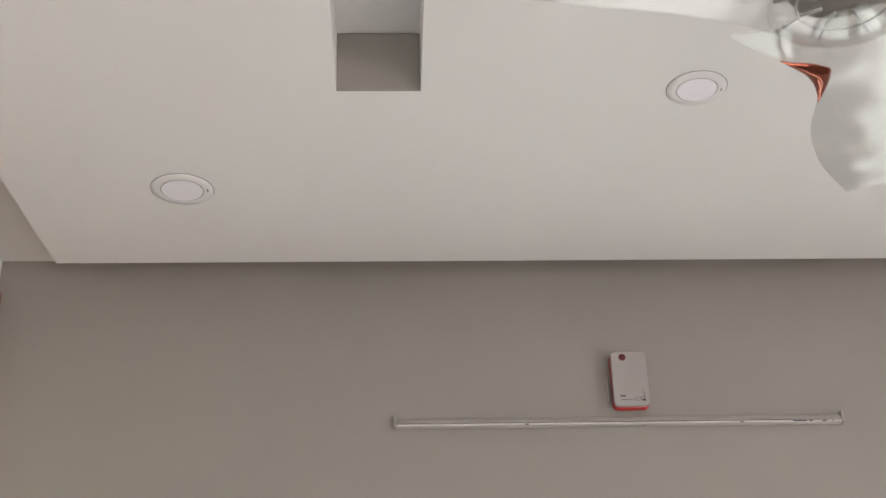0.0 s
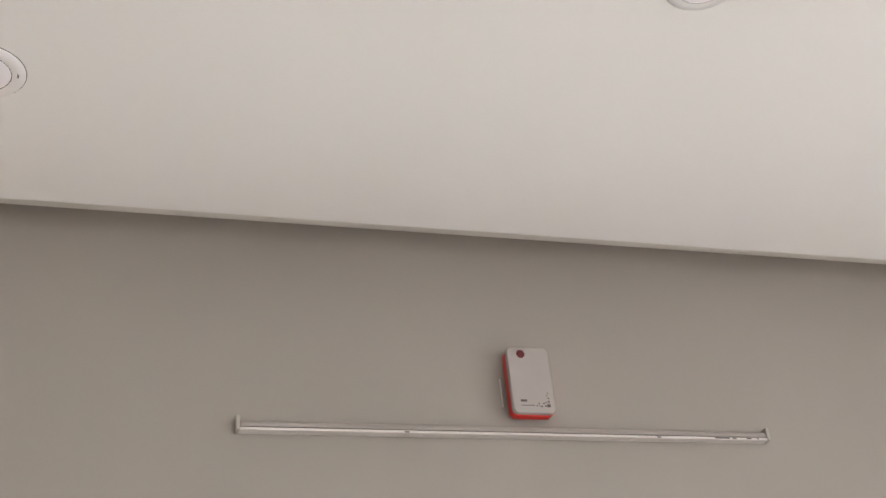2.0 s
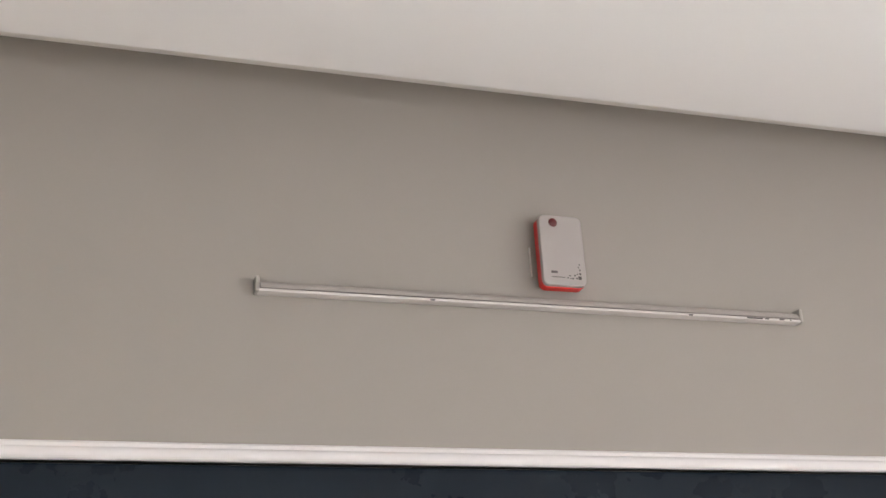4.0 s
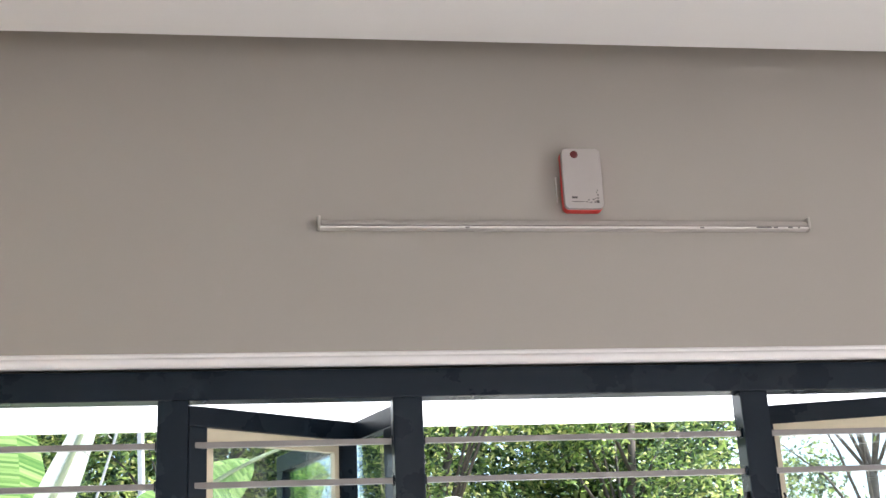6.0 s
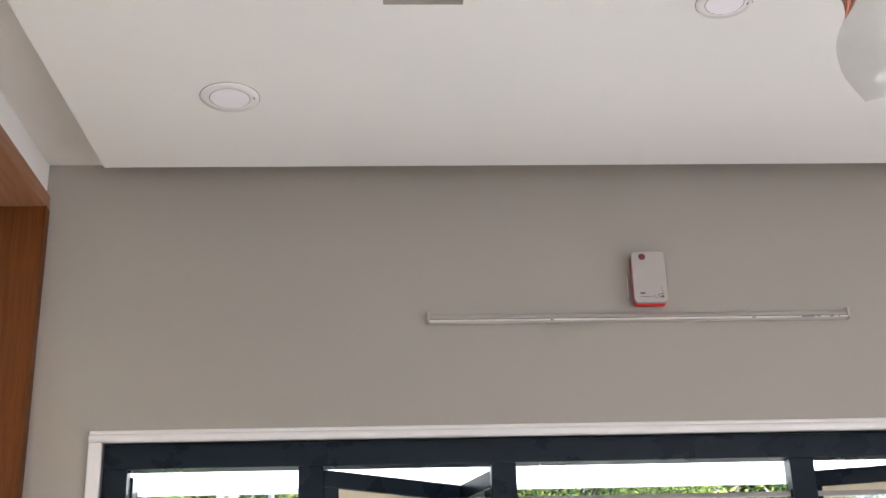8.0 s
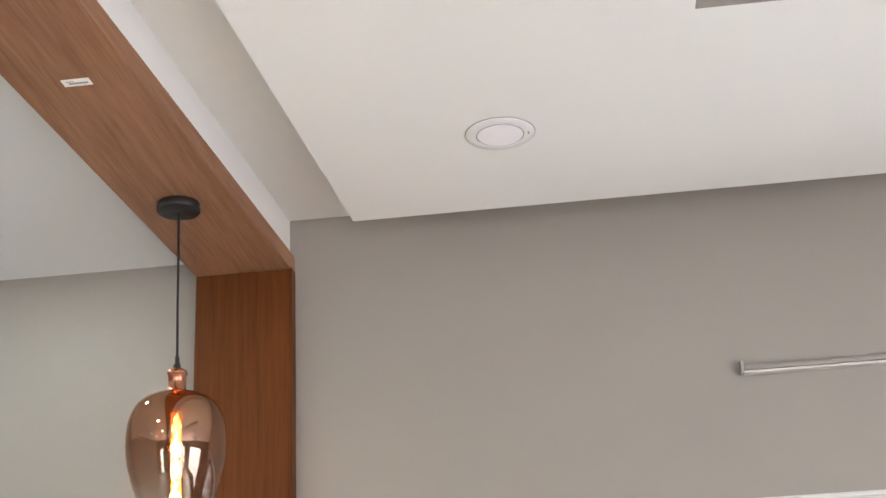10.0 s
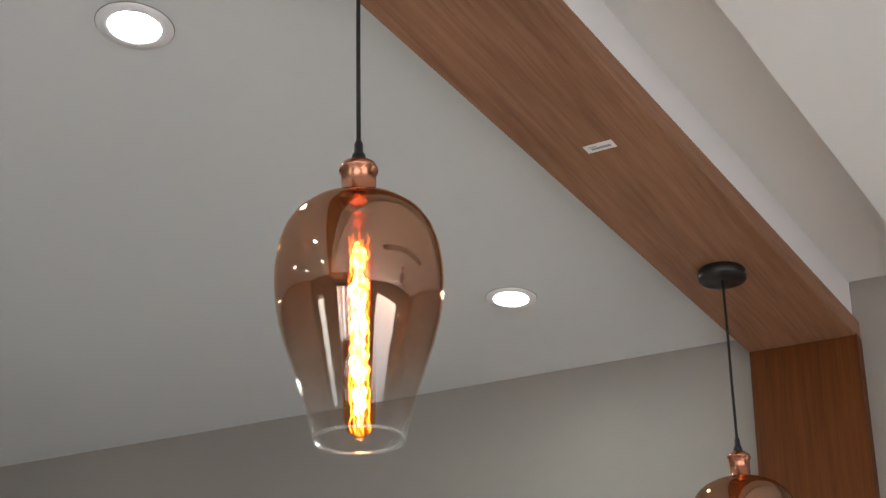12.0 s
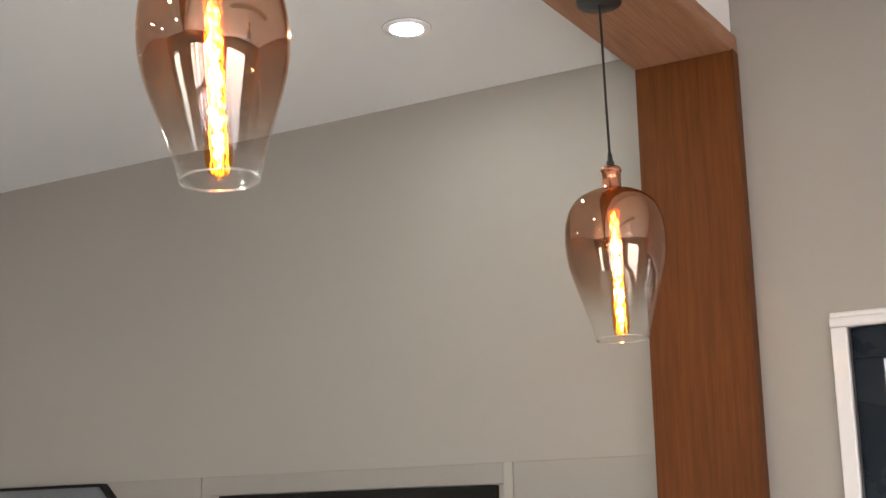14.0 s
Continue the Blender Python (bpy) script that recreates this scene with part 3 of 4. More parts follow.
tagged(mesh_object("tile_trim", one_box(-1.726, -1.700, -0.007, -0.0005, 0.9, 1.926, 0.002), TILE_TRIM), "pale upright tile edging trim", "trim", kind="structure")
splash = tagged(new("wall_tiling"), "greige glazed wall tiles with a straight top edge", "wall tiles", kind="structure")
for x0, x1 in ((-4.19, -3.9), (-3.897, -3.297), (-3.294, -2.694), (-2.691, -1.727), (-1.699, -1.312)):
    for r in range(4):
        z1 = 1.926 - 0.303 * r
        z0 = z1 - 0.300
        if x0 > KX0 - 0.1 and x1 < KX1 + 0.1:
            if r == 0:
                z0 = KZ1 + 0.002
            else:
                continue
        part("tile", one_box(x0, x1, -0.005, -0.0005, z0, z1, 0.001, segments=1), TILE, splash)

# ---- wall lamp and wall device ----
batten = thing("tube_light", (0, 0, 2.506), "slim white unlit wall batten light above the window", "wall light")
bm = bmesh.new()
prof = [(-0.002, 0.0025), (-0.022, 0.0025), (-0.025, 0.0015), (-0.025, -0.003), (-0.024, -0.004), (-0.002, -0.004)]
lo, hi = [bm.verts.new((0.004, y, z)) for y, z in prof], [bm.verts.new((1.196, y, z)) for y, z in prof]
for i in range(len(prof)):
    bm.faces.new((lo[i], lo[(i + 1) % 6], hi[(i + 1) % 6], hi[i]))
bm.faces.new(lo)
bm.faces.new(hi)
part("base_channel", bm, BATTEN, batten, "white enamelled metal channel")
bm = bmesh.new()
arc = [(-0.002, 0.0125)] + [(-0.014 - 0.011 * math.cos(radians(a)), 0.0040 + 0.014 * math.sin(radians(a))) for a in range(0, 181, 18)] + [(-0.002, 0.0127)]
arc = arc[1:-1]
lo, hi = [bm.verts.new((0.010, y, z)) for y, z in arc], [bm.verts.new((1.190, y, z)) for y, z in arc]
for i in range(len(arc) - 1):
    bm.faces.new((lo[i], lo[i + 1], hi[i + 1], hi[i]))
bm.faces.new((lo[-1], lo[0], hi[0], hi[-1]))
bm.faces.new(lo)
bm.faces.new(hi)
part("diffuser", bm, DIFFUSER, batten, "milky half-round diffuser", smooth=False)
for x in (0.0, 1.192):
    part("end_cap", one_box(x, x + 0.008, -0.027, -0.001, -0.0045, 0.027, 0.003), CAP_GREY, batten, "translucent grey end cap")
for x in (0.350, 0.922):
    c = part("clip", box(box(bmesh.new(), x - 0.007, x + 0.007, -0.0265, -0.016, -0.0055, -0.0042), x - 0.007, x + 0.007, -0.0275, -0.0252, -0.0055, 0.000), BATTEN, batten, "small spring clip")
    part("slot", one_box(x - 0.005, x + 0.005, -0.0279, -0.0275, -0.0045, -0.0012), DARK_GAP, c)
for a, b in ((1.060, 1.098), (1.104, 1.114), (1.140, 1.152), (1.166, 1.170)):
    part("print", one_box(a, b, -0.0254, -0.0251, -0.0022, 0.0008), PRINT, batten, "small unreadable grey print")

device = thing("wall_unit", (0.631, 0, 2.5415), "small white wall-mounted unit with red sides and a red button", "wall device")
part("mount_plate", rounded_slab(bmesh.new(), -0.034, 0.034, 0.014, 0.140, -0.0005, -0.0185, 0.010), PLASTIC_RED, device, "red mounting plate set back against the wall")
part("back_case", rounded_slab(bmesh.new(), -0.0475, 0.0475, 0.0, 0.1555, -0.018, -0.0365, 0.013, edge=0.001), PLASTIC_RED, device, "bright red moulded case", smooth=False)
part("front_cover", rounded_slab(bmesh.new(), -0.0480, 0.0480, 0.0020, 0.1565, -0.0367, -0.0475, 0.013, edge=0.0022), PLASTIC_WHITE, device, "white front cover with rounded corners")
bm = lathe(bmesh.new(), [(0.0, 0.0036), (0.0035, 0.0033), (0.0078, 0.0020), (0.0100, 0.0), (0.0100, -0.001)], 24)
b = part("button", bm, DARK_RED, device, "dark red domed button", smooth=True)
b.matrix_local = pose(-0.0165, -0.0473, 0.1405, 90, 0, 0)
bm = bmesh.new()
for x, z, s in ((0.033, 0.020, 0.0036), (0.026, 0.019, 0.0018), (0.034, 0.029, 0.002), (0.022, 0.025, 0.0018), (0.034, 0.037, 0.0017), (0.028, 0.028, 0.0014), (0.017, 0.018, 0.0018), (0.011, 0.024, 0.0015),
                (0.006, 0.019, 0.0014), (0.031, 0.043, 0.0012), (0.034, 0.049, 0.0012), (0.012, 0.018, 0.0011)):
    box(bm, x - s, x + s, -0.0479, -0.0472, z - s, z + s)
part("pixel_print", bm, PRINT, device, "scatter of small dark printed squares")
for x0, x1, z0, z1 in ((-0.030, -0.016, 0.028, 0.033), (-0.030, 0.000, 0.019, 0.0205)):
    part("caption_print", one_box(x0, x1, -0.0479, -0.0472, z0, z1), PRINT, device, "unreadable printed line")
side_strip = tagged(mesh_object("pale_strip", one_box(0.5755, 0.5775, -0.006, -0.0003, 2.575, 2.640, 0.0008), BATTEN), "thin white strip beside the wall unit", "cable cover")

# ---- downlights ----


def downlight(x, y, z, r, lit):
    kind = "lit round recessed downlight in the kitchen ceiling" if lit else "white round recessed downlight, switched off"
    t = thing("downlight", (x, y, z), kind, "downlight", "kitchen downlights" if lit else "room downlights")
    k = r / 0.075
    part("rim", lathe(bmesh.new(), [(r * 0.995, -0.0003), (r, -0.0018), (r * 0.985, -0.0034), (0.052 * k, -0.0048), (0.0505 * k, -0.0040), (0.0500 * k, -0.0006)], 56), RING_WHITE, t, "white enamel ring", True)
    # a dark ring paints the shadow line round the rim
    part("shade_line", lathe(bmesh.new(), [(r * 1.018, -0.0002), (r * 1.018, -0.0009), (r * 0.99, -0.0009)], 56), RING_DARK, t, "thin dark ring painted as a shadow line")
    part("lens", lathe(bmesh.new(), [(0.0502 * k, -0.0030), (0.0495 * k, -0.0056 + 0.0016 * lit), (0.0, -0.0056 + 0.0016 * lit)], 56), LENS_ON if lit else LENS_OFF, t, "frosted lens")
    if not lit:
        part("notch", one_box(0.060 * k, 0.063 * k, -0.005, 0.005, -0.0049, -0.0042), RING_DARK, t)
        part("groove", lathe(bmesh.new(), [(0.0502 * k, -0.0044), (0.0512 * k, -0.0051), (0.0520 * k, -0.0046)], 56), RING_DARK, t, "thin dark lens edge")


downlight(-0.501, -0.550, PANEL, 0.0735, False)
downlight(0.642, -0.977, PANEL, 0.0635, False)
downlight(-1.716, -0.456, KITCHEN, 0.057, True)
downlight(-1.742, -1.622, KITCHEN, 0.060, True)
# the last one is an unseen lamp added to brighten the left kitchen wall
for dx, dy in ((-1.76, -2.80), (-1.78, -4.0), (-2.95, -2.80), (-2.95, -4.0), (-3.55, -1.25)):
    downlight(dx, dy, KITCHEN, 0.060, True)

# ---- pendants ----
PROFILE = ((0.0, 0.21), (0.008, 0.30), (0.025, 0.47), (0.055, 0.66), (0.095, 0.80), (0.15, 0.90), (0.22, 0.965), (0.30, 0.995), (0.37, 1.0), (0.45, 0.982), (0.53, 0.94), (0.62, 0.865), (0.72, 0.765), (0.82, 0.67), (0.91, 0.585), (1.0, 0.52))


def pendant(x, y, radius, top, height, rx, ry):
    """A pendant under the beam: top is the drop to the shade's neck."""
    p = thing("pendant_lamp", (x, y, SOFFIT), "lit pendant with copper-faded glass shade hanging from the wooden beam", "pendant lamp", "pendants under the beam")
    part("ceiling_rose", lathe(bmesh.new(), [(0.0, 0.0), (0.046, -0.0005), (0.0475, -0.003), (0.0475, -0.018), (0.0455, -0.0205), (0.010, -0.0215), (0.0, -0.0215)], 40), BLACK, p, "matt black round ceiling rose", True)
    part("rose_screw", one_box(0.047, 0.0495, -0.002, 0.002, -0.014, -0.010), BAR, p)
    part("cord", tube(bmesh.new(), [(0, 0, -0.022), (0.0004, 0, -0.12), (-0.0004, 0.0003, -0.24), (0, 0, 0.012 - top + 0.055)], 0.0026, 8), CORD, p, "black fabric cord", True)
    part("cord_grip", lathe(bmesh.new(), [(0.003, 0.012 - top + 0.066), (0.0052, 0.012 - top + 0.060), (0.0052, 0.012 - top + 0.050), (0.0078, 0.012 - top + 0.046), (0.0085, 0.012 - top + 0.040), (0.006, 0.012 - top + 0.036)], 20), BLACK, p, "black strain relief", True)
    neck, top = top, top - 0.012
    s = part("lamp_holder", lathe(bmesh.new(), [(0.006, -top + 0.038), (0.012, -top + 0.037), (0.020, -top + 0.032), (0.0222, -top + 0.027), (0.0222, -top + 0.0245), (0.0198, -top + 0.0235), (0.0190, -top - 0.011), (0.0215, -top - 0.013), (0.0215, -top - 0.016), (0.0, -top - 0.018)], 32), COPPER, p, "copper lamp holder", True)
    top = neck
    bm = bmesh.new()
    outer = [(r * radius, -f * height) for f, r in PROFILE]
    inner = [(r * radius - 0.0022, -f * height) for f, r in reversed(PROFILE)]
    lathe(bm, outer + inner + outer[:1], 72)
    g = part("shade", bm, SHADE_GLASS, p, "copper-tinted glass shade fading to clear", True)
    g.matrix_local = pose(0, 0, -top)
    g.visible_shadow = False
    b0, b1 = -top - 0.010, -top - height * 0.985
    b = part("bulb", lathe(bmesh.new(), [(0.0125, b0), (0.0165, b0 - 0.020), (0.0170, b0 - 0.05), (0.0170, b1 + 0.020), (0.0135, b1 + 0.006), (0.006, b1), (0.0, b1 - 0.0004)], 28), AMBER, p, "long amber tubular bulb", True)
    b.visible_shadow = False
    lip = part("rim", lathe(bmesh.new(), [(PROFILE[-1][1] * radius - 0.0011 + 0.0021 * math.cos(radians(a)), -top - height + 0.0021 * math.sin(radians(a))) for a in range(0, 361, 45)], 72), CLEAR_RIM, g, "clear fire-polished glass rim", True)
    lip.matrix_local = pose(0, 0, top)
    lip.visible_shadow = False
    rng = random.Random(5)
    span = b1 + 0.004 - (b0 - 0.012)
    for s in range(7):
        pts = []
        for i in range(40):
            f = i / 39
            a = s * 0.8976 + 0.10 * rng.uniform(-1, 1)
            r = 0.0098 + 0.0022 * rng.uniform(-1, 1)
            pts.append((r * math.cos(a), r * math.sin(a), b0 - 0.034 + (span + 0.022) * f))
        part("filament", tube(bmesh.new(), pts, 0.0007, 5), FILAMENT, b, "glowing orange filament wire", True)
    pts = [(0.0022 * math.sin(i * 1.7), 0.0022 * math.cos(i * 1.3), b0 - 0.040 + (span + 0.036) * i / 59) for i in range(60)]
    width = [(0.34 + 0.80 * abs(math.sin(0.35 + i * 0.262)) ** 1.3) * min(1, 0.45 + i / 16) * (1 + 0.12 * rng.uniform(-1, 1)) * (0.55 if i > 50 else 1) for i in range(60)]
    part("filament_core", tube(bmesh.new(), pts, 0.0088, 12, width), FILAMENT_CORE, b, "white-hot ragged filament core", True)
    lean = pose(0, 0, 0, rx, ry, 0)  # it hangs a little out of plumb
    for o in p.children:
        if not o.name.startswith("ceiling_rose") and not o.name.startswith("rose"):
            o.matrix_basis = lean @ o.matrix_basis
    return p


pendant(-1.219, -0.4845, 0.102, 0.425, 0.310, 0.64, -1.0)
pendant(-1.2415, -1.734, 0.0915, 0.433, 0.277, 2.1, -3.3)

# ---- ceiling fan ----
fan = thing("ceiling_fan", (0.690, -1.655, 2.592), "ceiling fan with smoky clear blades and copper brackets, at rest", "ceiling fan")
part("rod", tube(bmesh.new(), [(0, 0, 0.12), (0, 0, 0.345)], 0.012, 16), COPPER, fan, smooth=True)
part("canopy", lathe(bmesh.new(), [(0.0, 0.3395), (0.066, 0.3392), (0.066, 0.325), (0.045, 0.285), (0.016, 0.270), (0.0, 0.270)], 40), COPPER_SHINE, fan, "polished copper ceiling canopy", True)
part("motor_housing", lathe(bmesh.new(), [(0.0, 0.135), (0.05, 0.130), (0.082, 0.110), (0.090, 0.080), (0.080, 0.060), (0.0, 0.060)], 48), PLASTIC_WHITE, fan, "white motor housing", True)
part("lens_cover", lathe(bmesh.new(), [(0.0, -0.004), (0.05, -0.002), (0.085, 0.006), (0.110, 0.020), (0.118, 0.030), (0.112, 0.028), (0.084, 0.011), (0.05, 0.003), (0.0, 0.001)], 56), ACRYLIC, fan, "smoky clear domed cover", True)
part("hub_ring", lathe(bmesh.new(), [(0.074 + 0.0022 * math.cos(radians(a)), 0.034 + 0.0022 * math.sin(radians(a))) for a in range(0, 361, 45)], 48), RIB_GREY, fan, "thin grey ring inside the hub", True)
for k in range(9):
    o = part("hub_rib", tube(bmesh.new(), [(0.040, 0, 0.040), (0.075, 0, 0.046), (0.108, 0, 0.040)], 0.0030, 8), RIB_GREY, fan, "grey moulded rib", True)
    o.matrix_local = pose(0, 0, 0, 0, 0, 40 * k + 13)

# half-breadths of a blade along its length, on the two sides of its axis
LEAD = ((-0.02, 0.037, 0.0965, 0.15, 0.20, 0.26, 0.30, 0.34, 0.39, 0.46, 0.53, 0.605), (0.182, 0.150, 0.107, 0.084, 0.071, 0.071, 0.088, 0.0985, 0.1010, 0.097, 0.083, 0.062))
TRAIL = ((0.06, 0.10, 0.15, 0.21, 0.28, 0.34, 0.39, 0.48, 0.56, 0.646), (0.120, 0.110, 0.100, 0.095, 0.090, 0.090, 0.0875, 0.078, 0.060, 0.036))


def breadth(side, x):
    """The smoothed half-breadth at a distance from the hub."""
    return sum(float(np.interp(x + d, *side)) for d in (-0.018, -0.009, 0.0, 0.009, 0.018)) / 5


def blade_z(x, y):
    y = max(-0.1, min(0.1, y))
    return 0.020 - 0.20 * y - 0.9 * y * y + 0.012 * math.sin(x * 5.0)


def blade_mesh():
    """A clear blade along +x: waisted root that flares into the hub, broad belly, slanted tip, twisted and cupped."""
    bm = bmesh.new()
    rows, cols = 40, 12
    top, low = [], []
    for i in range(rows):
        f = i / (rows - 1)
        xa, xb = -0.02 + 0.625 * f, 0.06 + 0.586 * f
        ya, yb = breadth(LEAD, xa), -breadth(TRAIL, xb)
        a, b = [], []
        for j in range(cols):
            g = j / (cols - 1)
            x, y = xb + (xa - xb) * g, yb + (ya - yb) * g
            z = blade_z(x, y)
            a.append(bm.verts.new((x, y, z)))
            b.append(bm.verts.new((x, y, z - 0.004)))
        top.append(a)
        low.append(b)
    for i in range(rows - 1):
        for j in range(cols - 1):
            bm.faces.new((top[i][j], top[i + 1][j], top[i + 1][j + 1], top[i][j + 1]))
            bm.faces.new((low[i][j], low[i][j + 1], low[i + 1][j + 1], low[i + 1][j]))
    edge_t = top[0] + [r[-1] for r in top[1:]] + top[-1][-2::-1] + [r[0] for r in top[-2:0:-1]]
    edge_l = low[0] + [r[-1] for r in low[1:]] + low[-1][-2::-1] + [r[0] for r in low[-2:0:-1]]
    n = len(edge_t)
    for i in range(n):
        bm.faces.new((edge_t[i], edge_t[(i + 1) % n], edge_l[(i + 1) % n], edge_l[i]))
        for ring in (edge_t, edge_l):
            bm.edges.get((ring[i], ring[(i + 1) % n])).smooth = False
    return bm


def bracket_mesh():
    """A three-cornered copper plate under the waist of the blade, its outer side following the blade's edge."""
    bm = bmesh.new()
    rows, cols, up, dn = 25, 7, [], []
    for i in range(rows):
        f = i / (rows - 1)
        x = 0.088 + 0.176 * f
        y1 = breadth(LEAD, x) + 0.0015
        y0 = y1 - 0.001 - 0.040 * (min(f / 0.52, (1 - f) / 0.48) - 0.10 * math.sin(f * math.pi) ** 8)
        a, b = [], []
        for j in range(cols):
            g = j / (cols - 1)
            y = y0 + (y1 - y0) * g
            z = blade_z(x, y) - 0.0048 - 0.008 * math.sin(g * math.pi) * math.sin(f * math.pi)
            a.append(bm.verts.new((x, y, z)))
            b.append(bm.verts.new((x, y, z - 0.002)))
        up.append(a)
        dn.append(b)
    for i in range(rows - 1):
        for j in range(cols - 1):
            for q in (up, dn):
                bm.faces.new((q[i][j], q[i + 1][j], q[i + 1][j + 1], q[i][j + 1]))
        for k in (0, -1):
            bm.faces.new((up[i][k], up[i + 1][k], dn[i + 1][k], dn[i][k]))
    for i in (0, -1):
        for j in range(cols - 1):
            bm.faces.new((up[i][j], up[i][j + 1], dn[i][j + 1], dn[i][j]))
    return bm


for a in (66, 186, 306):
    o = part("blade", blade_mesh(), ACRYLIC, fan, "smoky clear acrylic blade", True)
    o.matrix_local = pose(0, 0, 0.02, 0, 0, a)
    o.visible_shadow = False
    k = part("bracket", bracket_mesh(), COPPER_SHINE, o, "polished copper blade bracket", True)

# ---- garden ----
awning = thing("awning", (0, 0.305, 2.099), "white translucent awning sheet over the windows outside", "awning")
for i in range(9):
    bm = bmesh.new()
    cols = []
    for k in range(25):
        x, lift = -2.0 + i * 0.6 + 0.5995 * k / 24, 0.007 * math.cos(k * math.pi / 2)
        cols.append((bm.verts.new((x, lift, 0.012)), bm.verts.new((x, -0.095 + lift, 0.17))))
    for (a, d), (e, g) in zip(cols, cols[1:]):
        bm.faces.new((a, e, g, d))
    part("sheet", bm, AWNING, awning, "milky corrugated polycarbonate sheet", True)
part("front_rail", one_box(-2.0, 3.4, -0.009, 0.009, 0.0, 0.010, 0.002), AWNING, awning)


def tree(x, y, height, spread, leaves, seed, low):
    """A tapered trunk with limbs and a crown of many leaves in uneven clumps."""
    rng = random.Random(seed)
    t = thing("tree", (x, y, -0.2), "leafy green garden tree outside the window", "tree", "garden trees")
    bm = bmesh.new()
    trunk = [(0.10 * math.sin(i * 0.9 + seed), 0.08 * math.cos(i * 1.3 + seed), height * 0.75 * i / 7) for i in range(8)]
    tube(bm, trunk, 0.075, 9, [1 - 0.09 * i for i in range(8)])
    clumps = []
    for i in range(26):
        a, h = rng.uniform(0, 6.28), rng.uniform(low, 1.0)
        r = spread * (0.25 + 0.75 * rng.random()) * (1.15 - 0.5 * h)
        c = Vector((r * math.cos(a), r * math.sin(a), height * h))
        clumps.append((c, rng.uniform(0.30, 0.62)))
        base = Vector(trunk[min(7, max(2, int(h * 7)))])
        mid = base.lerp(c, 0.5) + Vector((0, 0, 0.12))
        tube(bm, [base, mid, c], 0.017, 6, [1, 0.6, 0.25])
    part("trunk", bm, BARK, t, "grey-brown trunk with limbs", True)
    verts, faces = [], []
    for i in range(leaves):
        c, s = clumps[rng.randrange(len(clumps))]
        d = Vector((rng.gauss(0, 1), rng.gauss(0, 1), rng.gauss(0, 0.8))).normalized() * s * rng.uniform(0.35, 1.05)
        p = c + d
        u = Vector((rng.gauss(0, 1), rng.gauss(0, 1), rng.gauss(-0.3, 0.6))).normalized()
        w = u.cross(Vector((rng.gauss(0, 0.5), rng.gauss(0, 0.5), 1))).normalized()
        n = u.cross(w)
        ln, wd = rng.uniform(0.022, 0.042), rng.uniform(0.011, 0.019)
        k = len(verts)
        verts += [p - u * ln, p + w * wd + n * 0.006, p + u * ln, p - w * wd + n * 0.006]
        faces.append((k, k + 1, k + 2, k + 3))
    me = bpy.data.meshes.new("crown")
    me.from_pydata([tuple(v) for v in verts], [], faces)
    me.materials.append(LEAF)
    o = new("crown", me)
    o.parent = t
    tagged(o, "dense crown of small glossy leaves", kind="stuff")
    return t


for i, (x, y, h, s) in enumerate(((-2.6, 6.0, 4.6, 1.5), (-0.6, 6.6, 4.9, 1.6), (1.2, 6.2, 4.5, 1.5), (2.7, 6.9, 4.8, 1.6), (4.4, 6.4, 4.6, 1.6), (6.2, 7.2, 5.0, 1.8), (0.3, 8.4, 5.4, 1.8), (3.6, 8.8, 5.4, 1.9), (-2.0, 8.8, 5.2, 1.8))):
    tree(x, y, h, s, 4200 if 4.0 < x < 7 else 22000, 11 + i, 0.22)


def banana_leaf(bm, base, tip, width, droop, rib):
    """A long arching leaf with a raised midrib, its blade split into strips."""
    base, tip = Vector(base), Vector(tip)
    side = (tip - base).cross(Vector((0, 0.75, 0.65))).normalized()
    n, pts = 150, []
    for i in range(n):
        f = i / (n - 1)
        c = base.lerp(tip, f) + Vector((0, 0, droop * 4 * f * (1 - f)))
        pts.append((c, width * math.sin(min(1, f * 1.08 + 0.06) * math.pi) ** 0.55))
    for s in (-1, 1):
        for i in range(n - 1):
            (c0, w0), (c1, w1) = pts[i], pts[i + 1]
            gap = 0.4 if i % 41 == 20 else 0.02
            e = c1.lerp(c0, gap)
            fold = Vector((0, 0.28 * s * 0.3, -0.32))
            ups = [c0, e, e + side * s * w1 * 0.55 + fold * w1 * 0.15, c0 + side * s * w0 * 0.55 + fold * w0 * 0.15]
            outs = [ups[3], ups[2], e + side * s * w1 + fold * w1 * 0.75, c0 + side * s * w0 + fold * w0 * 0.75]
            bm.faces.new([bm.verts.new(v) for v in ups])
            bm.faces.new([bm.verts.new(v) for v in outs])
    tube(rib, [p for p, _ in pts], 0.022, 8, [1.0 - 0.75 * i / (n - 1) for i in range(n)])


banana = thing("banana_plant", (-1.15, 2.3, -0.2), "banana plant with broad bright green leaves outside the window", "plant")
part("stem", tube(bmesh.new(), [(0, 0, 0), (0.02, 0.01, 0.6), (-0.02, 0.03, 1.2), (0.02, 0, 1.8)], 0.085, 12, [1, 0.92, 0.8, 0.55]), BARK, banana, "thick sheathed stem", True)
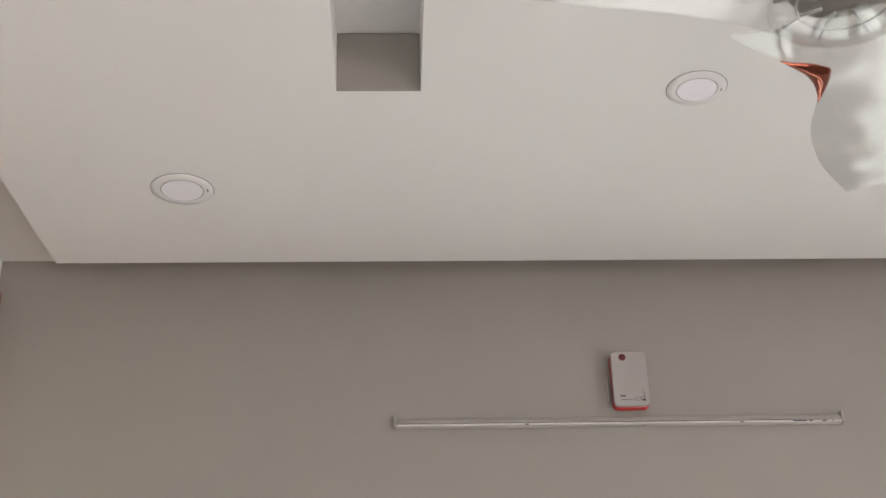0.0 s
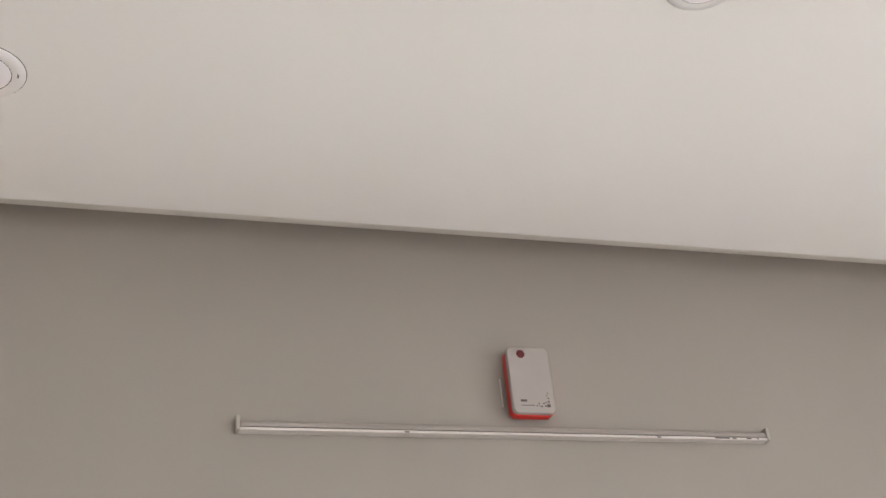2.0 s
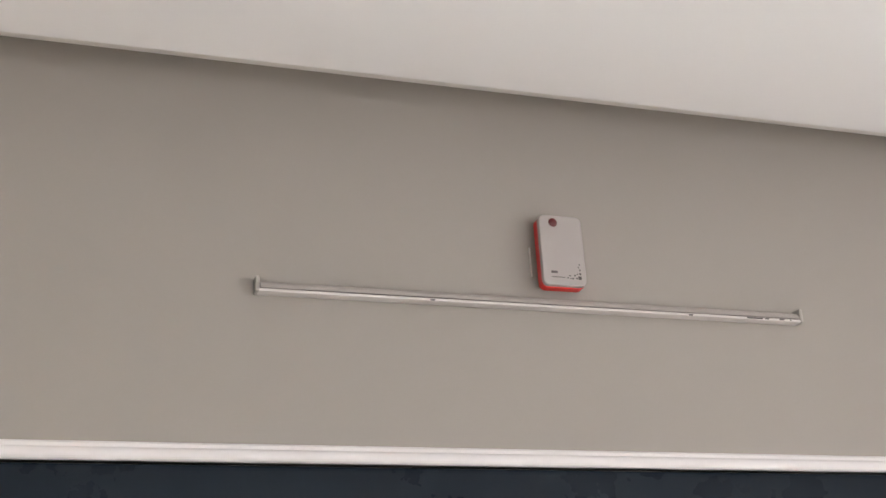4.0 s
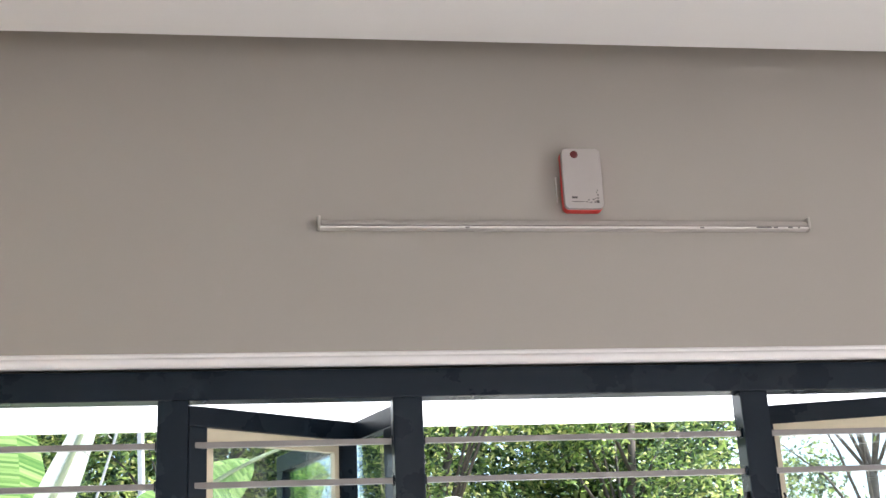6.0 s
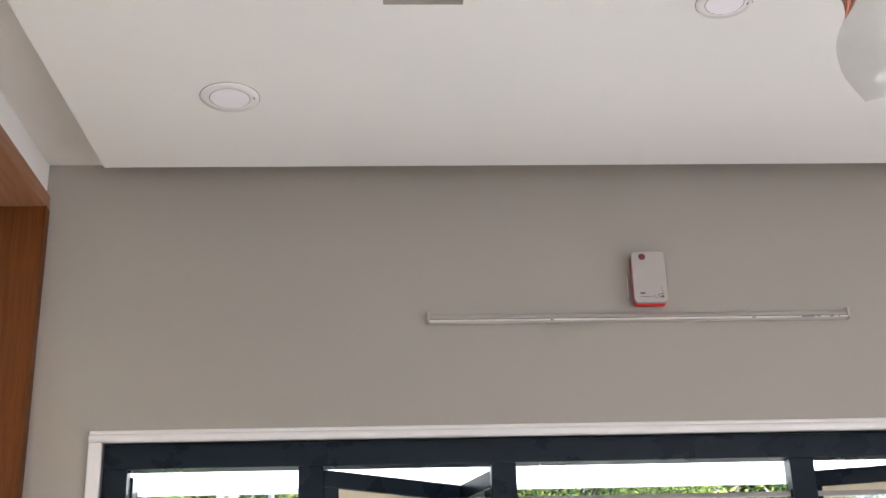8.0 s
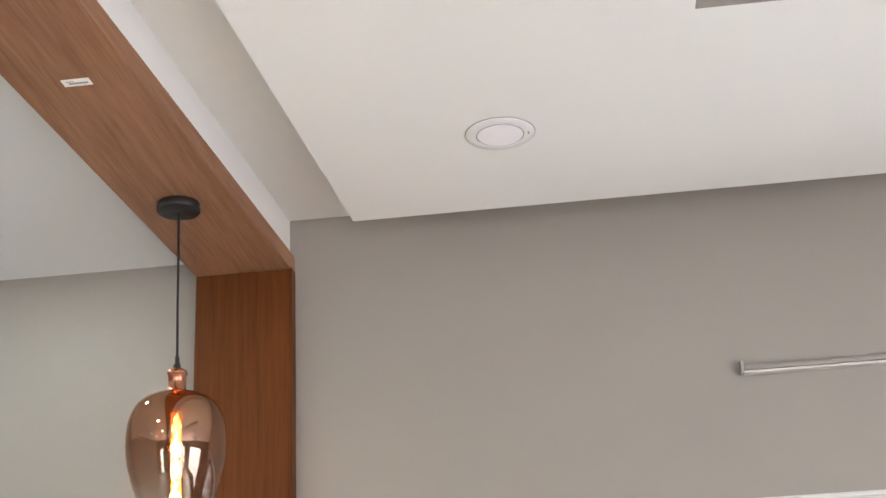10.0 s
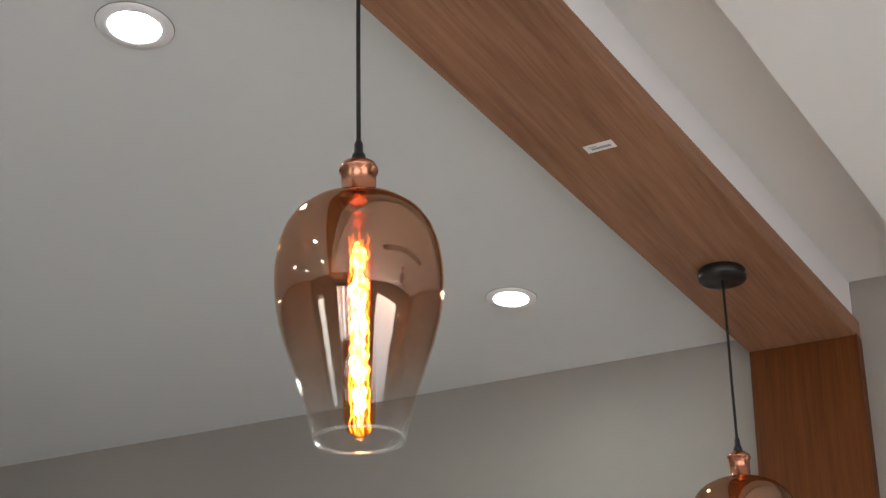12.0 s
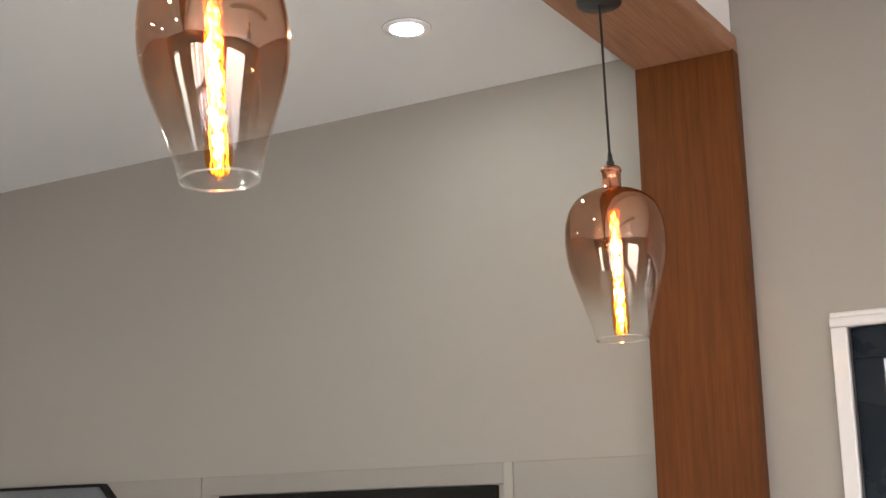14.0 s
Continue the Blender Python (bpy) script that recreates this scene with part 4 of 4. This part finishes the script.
# the first leaf carries the glare in its colour
for base, tip, w, dr, leaf in (((0.02, -0.2, 1.75), (0.50, -0.36, 2.90), 0.075, 0.02, BANANA_GLARE), ((0, -0.1, 1.7), (0.02, -0.25, 3.05), 0.25, 0.03, BANANA), ((0, 0, 1.6), (1.14, 0.10, 2.62), 0.20, 0.16, BANANA), ((0, 0, 1.7), (-0.8, 0.2, 2.6), 0.22, 0.3, BANANA),
                              ((0, 0, 1.75), (-0.42, -0.1, 3.1), 0.2, 0.1, BANANA)):
    bl, rb = bmesh.new(), bmesh.new()
    banana_leaf(bl, base, tip, w, dr, rb)
    o = part("leaf", bl, leaf, banana, "broad leaf blade split along its veins")
    part("midrib", rb, BANANA_PALE, o, "pale leaf midrib", True)

rng = random.Random(77)
verts, faces = [], []
for i in range(150000):
    x = rng.uniform(-7, 4.3)
    bulge = 0.5 * math.sin(x * 1.7) + 0.35 * math.sin(x * 4.1 + 1)
    p = Vector((x, 8.6 + 0.5 * bulge + rng.uniform(-0.5, 0.9), rng.uniform(0.6, 5.4 + 0.4 * bulge)))
    u = Vector((rng.gauss(0, 1), rng.gauss(0, 1), rng.gauss(-0.4, 0.6))).normalized()
    w = u.cross(Vector((rng.gauss(0, 0.5), rng.gauss(0, 0.5), 1))).normalized()
    ln, wd = rng.uniform(0.035, 0.075), rng.uniform(0.018, 0.032)
    k = len(verts)
    verts += [tuple(p - u * ln), tuple(p + w * wd), tuple(p + u * ln), tuple(p - w * wd)]
    faces.append((k, k + 1, k + 2, k + 3))
me = bpy.data.meshes.new("hedge")
me.from_pydata(verts, [], faces)
me.materials.append(LEAF)
tagged(new("hedge", me), "tall dense green hedge behind the garden trees", "hedge", kind="stuff")

garden_lamp = thing("garden_lamp", (0.468, 1.2, -0.2), "white domed garden lamp on a slim post outside the window", "garden lamp")
part("post", tube(bmesh.new(), [(0, 0, 0.03), (0, 0, 2.07)], 0.020, 12), TRIM, garden_lamp, "slim white post", True)
part("foot", lathe(bmesh.new(), [(0, 0.06), (0.04, 0.055), (0.09, 0.03), (0.10, 0.0), (0, 0)], 32), OUTWALL, garden_lamp, "round concrete foot", True)
part("dome", lathe(bmesh.new(), [(0.0, 2.240), (0.022, 2.238), (0.050, 2.226), (0.072, 2.206), (0.086, 2.176), (0.093, 2.136), (0.094, 2.082), (0.089, 2.082), (0.087, 2.132), (0.079, 2.172), (0.046, 2.218), (0.0, 2.232)], 40), CANVAS, garden_lamp, "white rounded dome", True)
part("collar", lathe(bmesh.new(), [(0.018, 2.044), (0.032, 2.049), (0.086, 2.081), (0.089, 2.084), (0.02, 2.084)], 32), TRIM, garden_lamp, "white collar", True)

meter = thing("garden_box", (0.645, 1.2, -0.2), "plain white box on a slim post outside the window", "box")
part("post", tube(bmesh.new(), [(0, 0.02, 0), (0, 0.02, 1.93)], 0.016, 12), TRIM, meter, "slim white post", True)
part("body", one_box(-0.068, 0.068, -0.04, 0.06, 1.93, 2.204, 0.004), CANVAS, meter, "white box body")
part("cap", one_box(-0.061, 0.071, -0.043, 0.063, 2.204, 2.213, 0.002), BARK, meter, "thin dark cap")

for x0, x1, r, words in ((-1.85, -0.70, 0.010, "thin pale stem leaning among the garden trees"), (-0.74, -0.80, 0.026, "pale grey upright trunk among the garden trees")):
    stem = thing("bare_stem", (x0, 4.5, -0.2), words, "stem", "bare garden stems")
    part("stem", tube(bmesh.new(), [((x1 - x0) * k / 6 + 0.012 * math.sin(2.1 * k), 0.01 * math.cos(k), 3.8 * k / 6) for k in range(7)], r, 10, [1 - 0.05 * k for k in range(7)]), OUTWALL, stem, "pale bare stem", True)
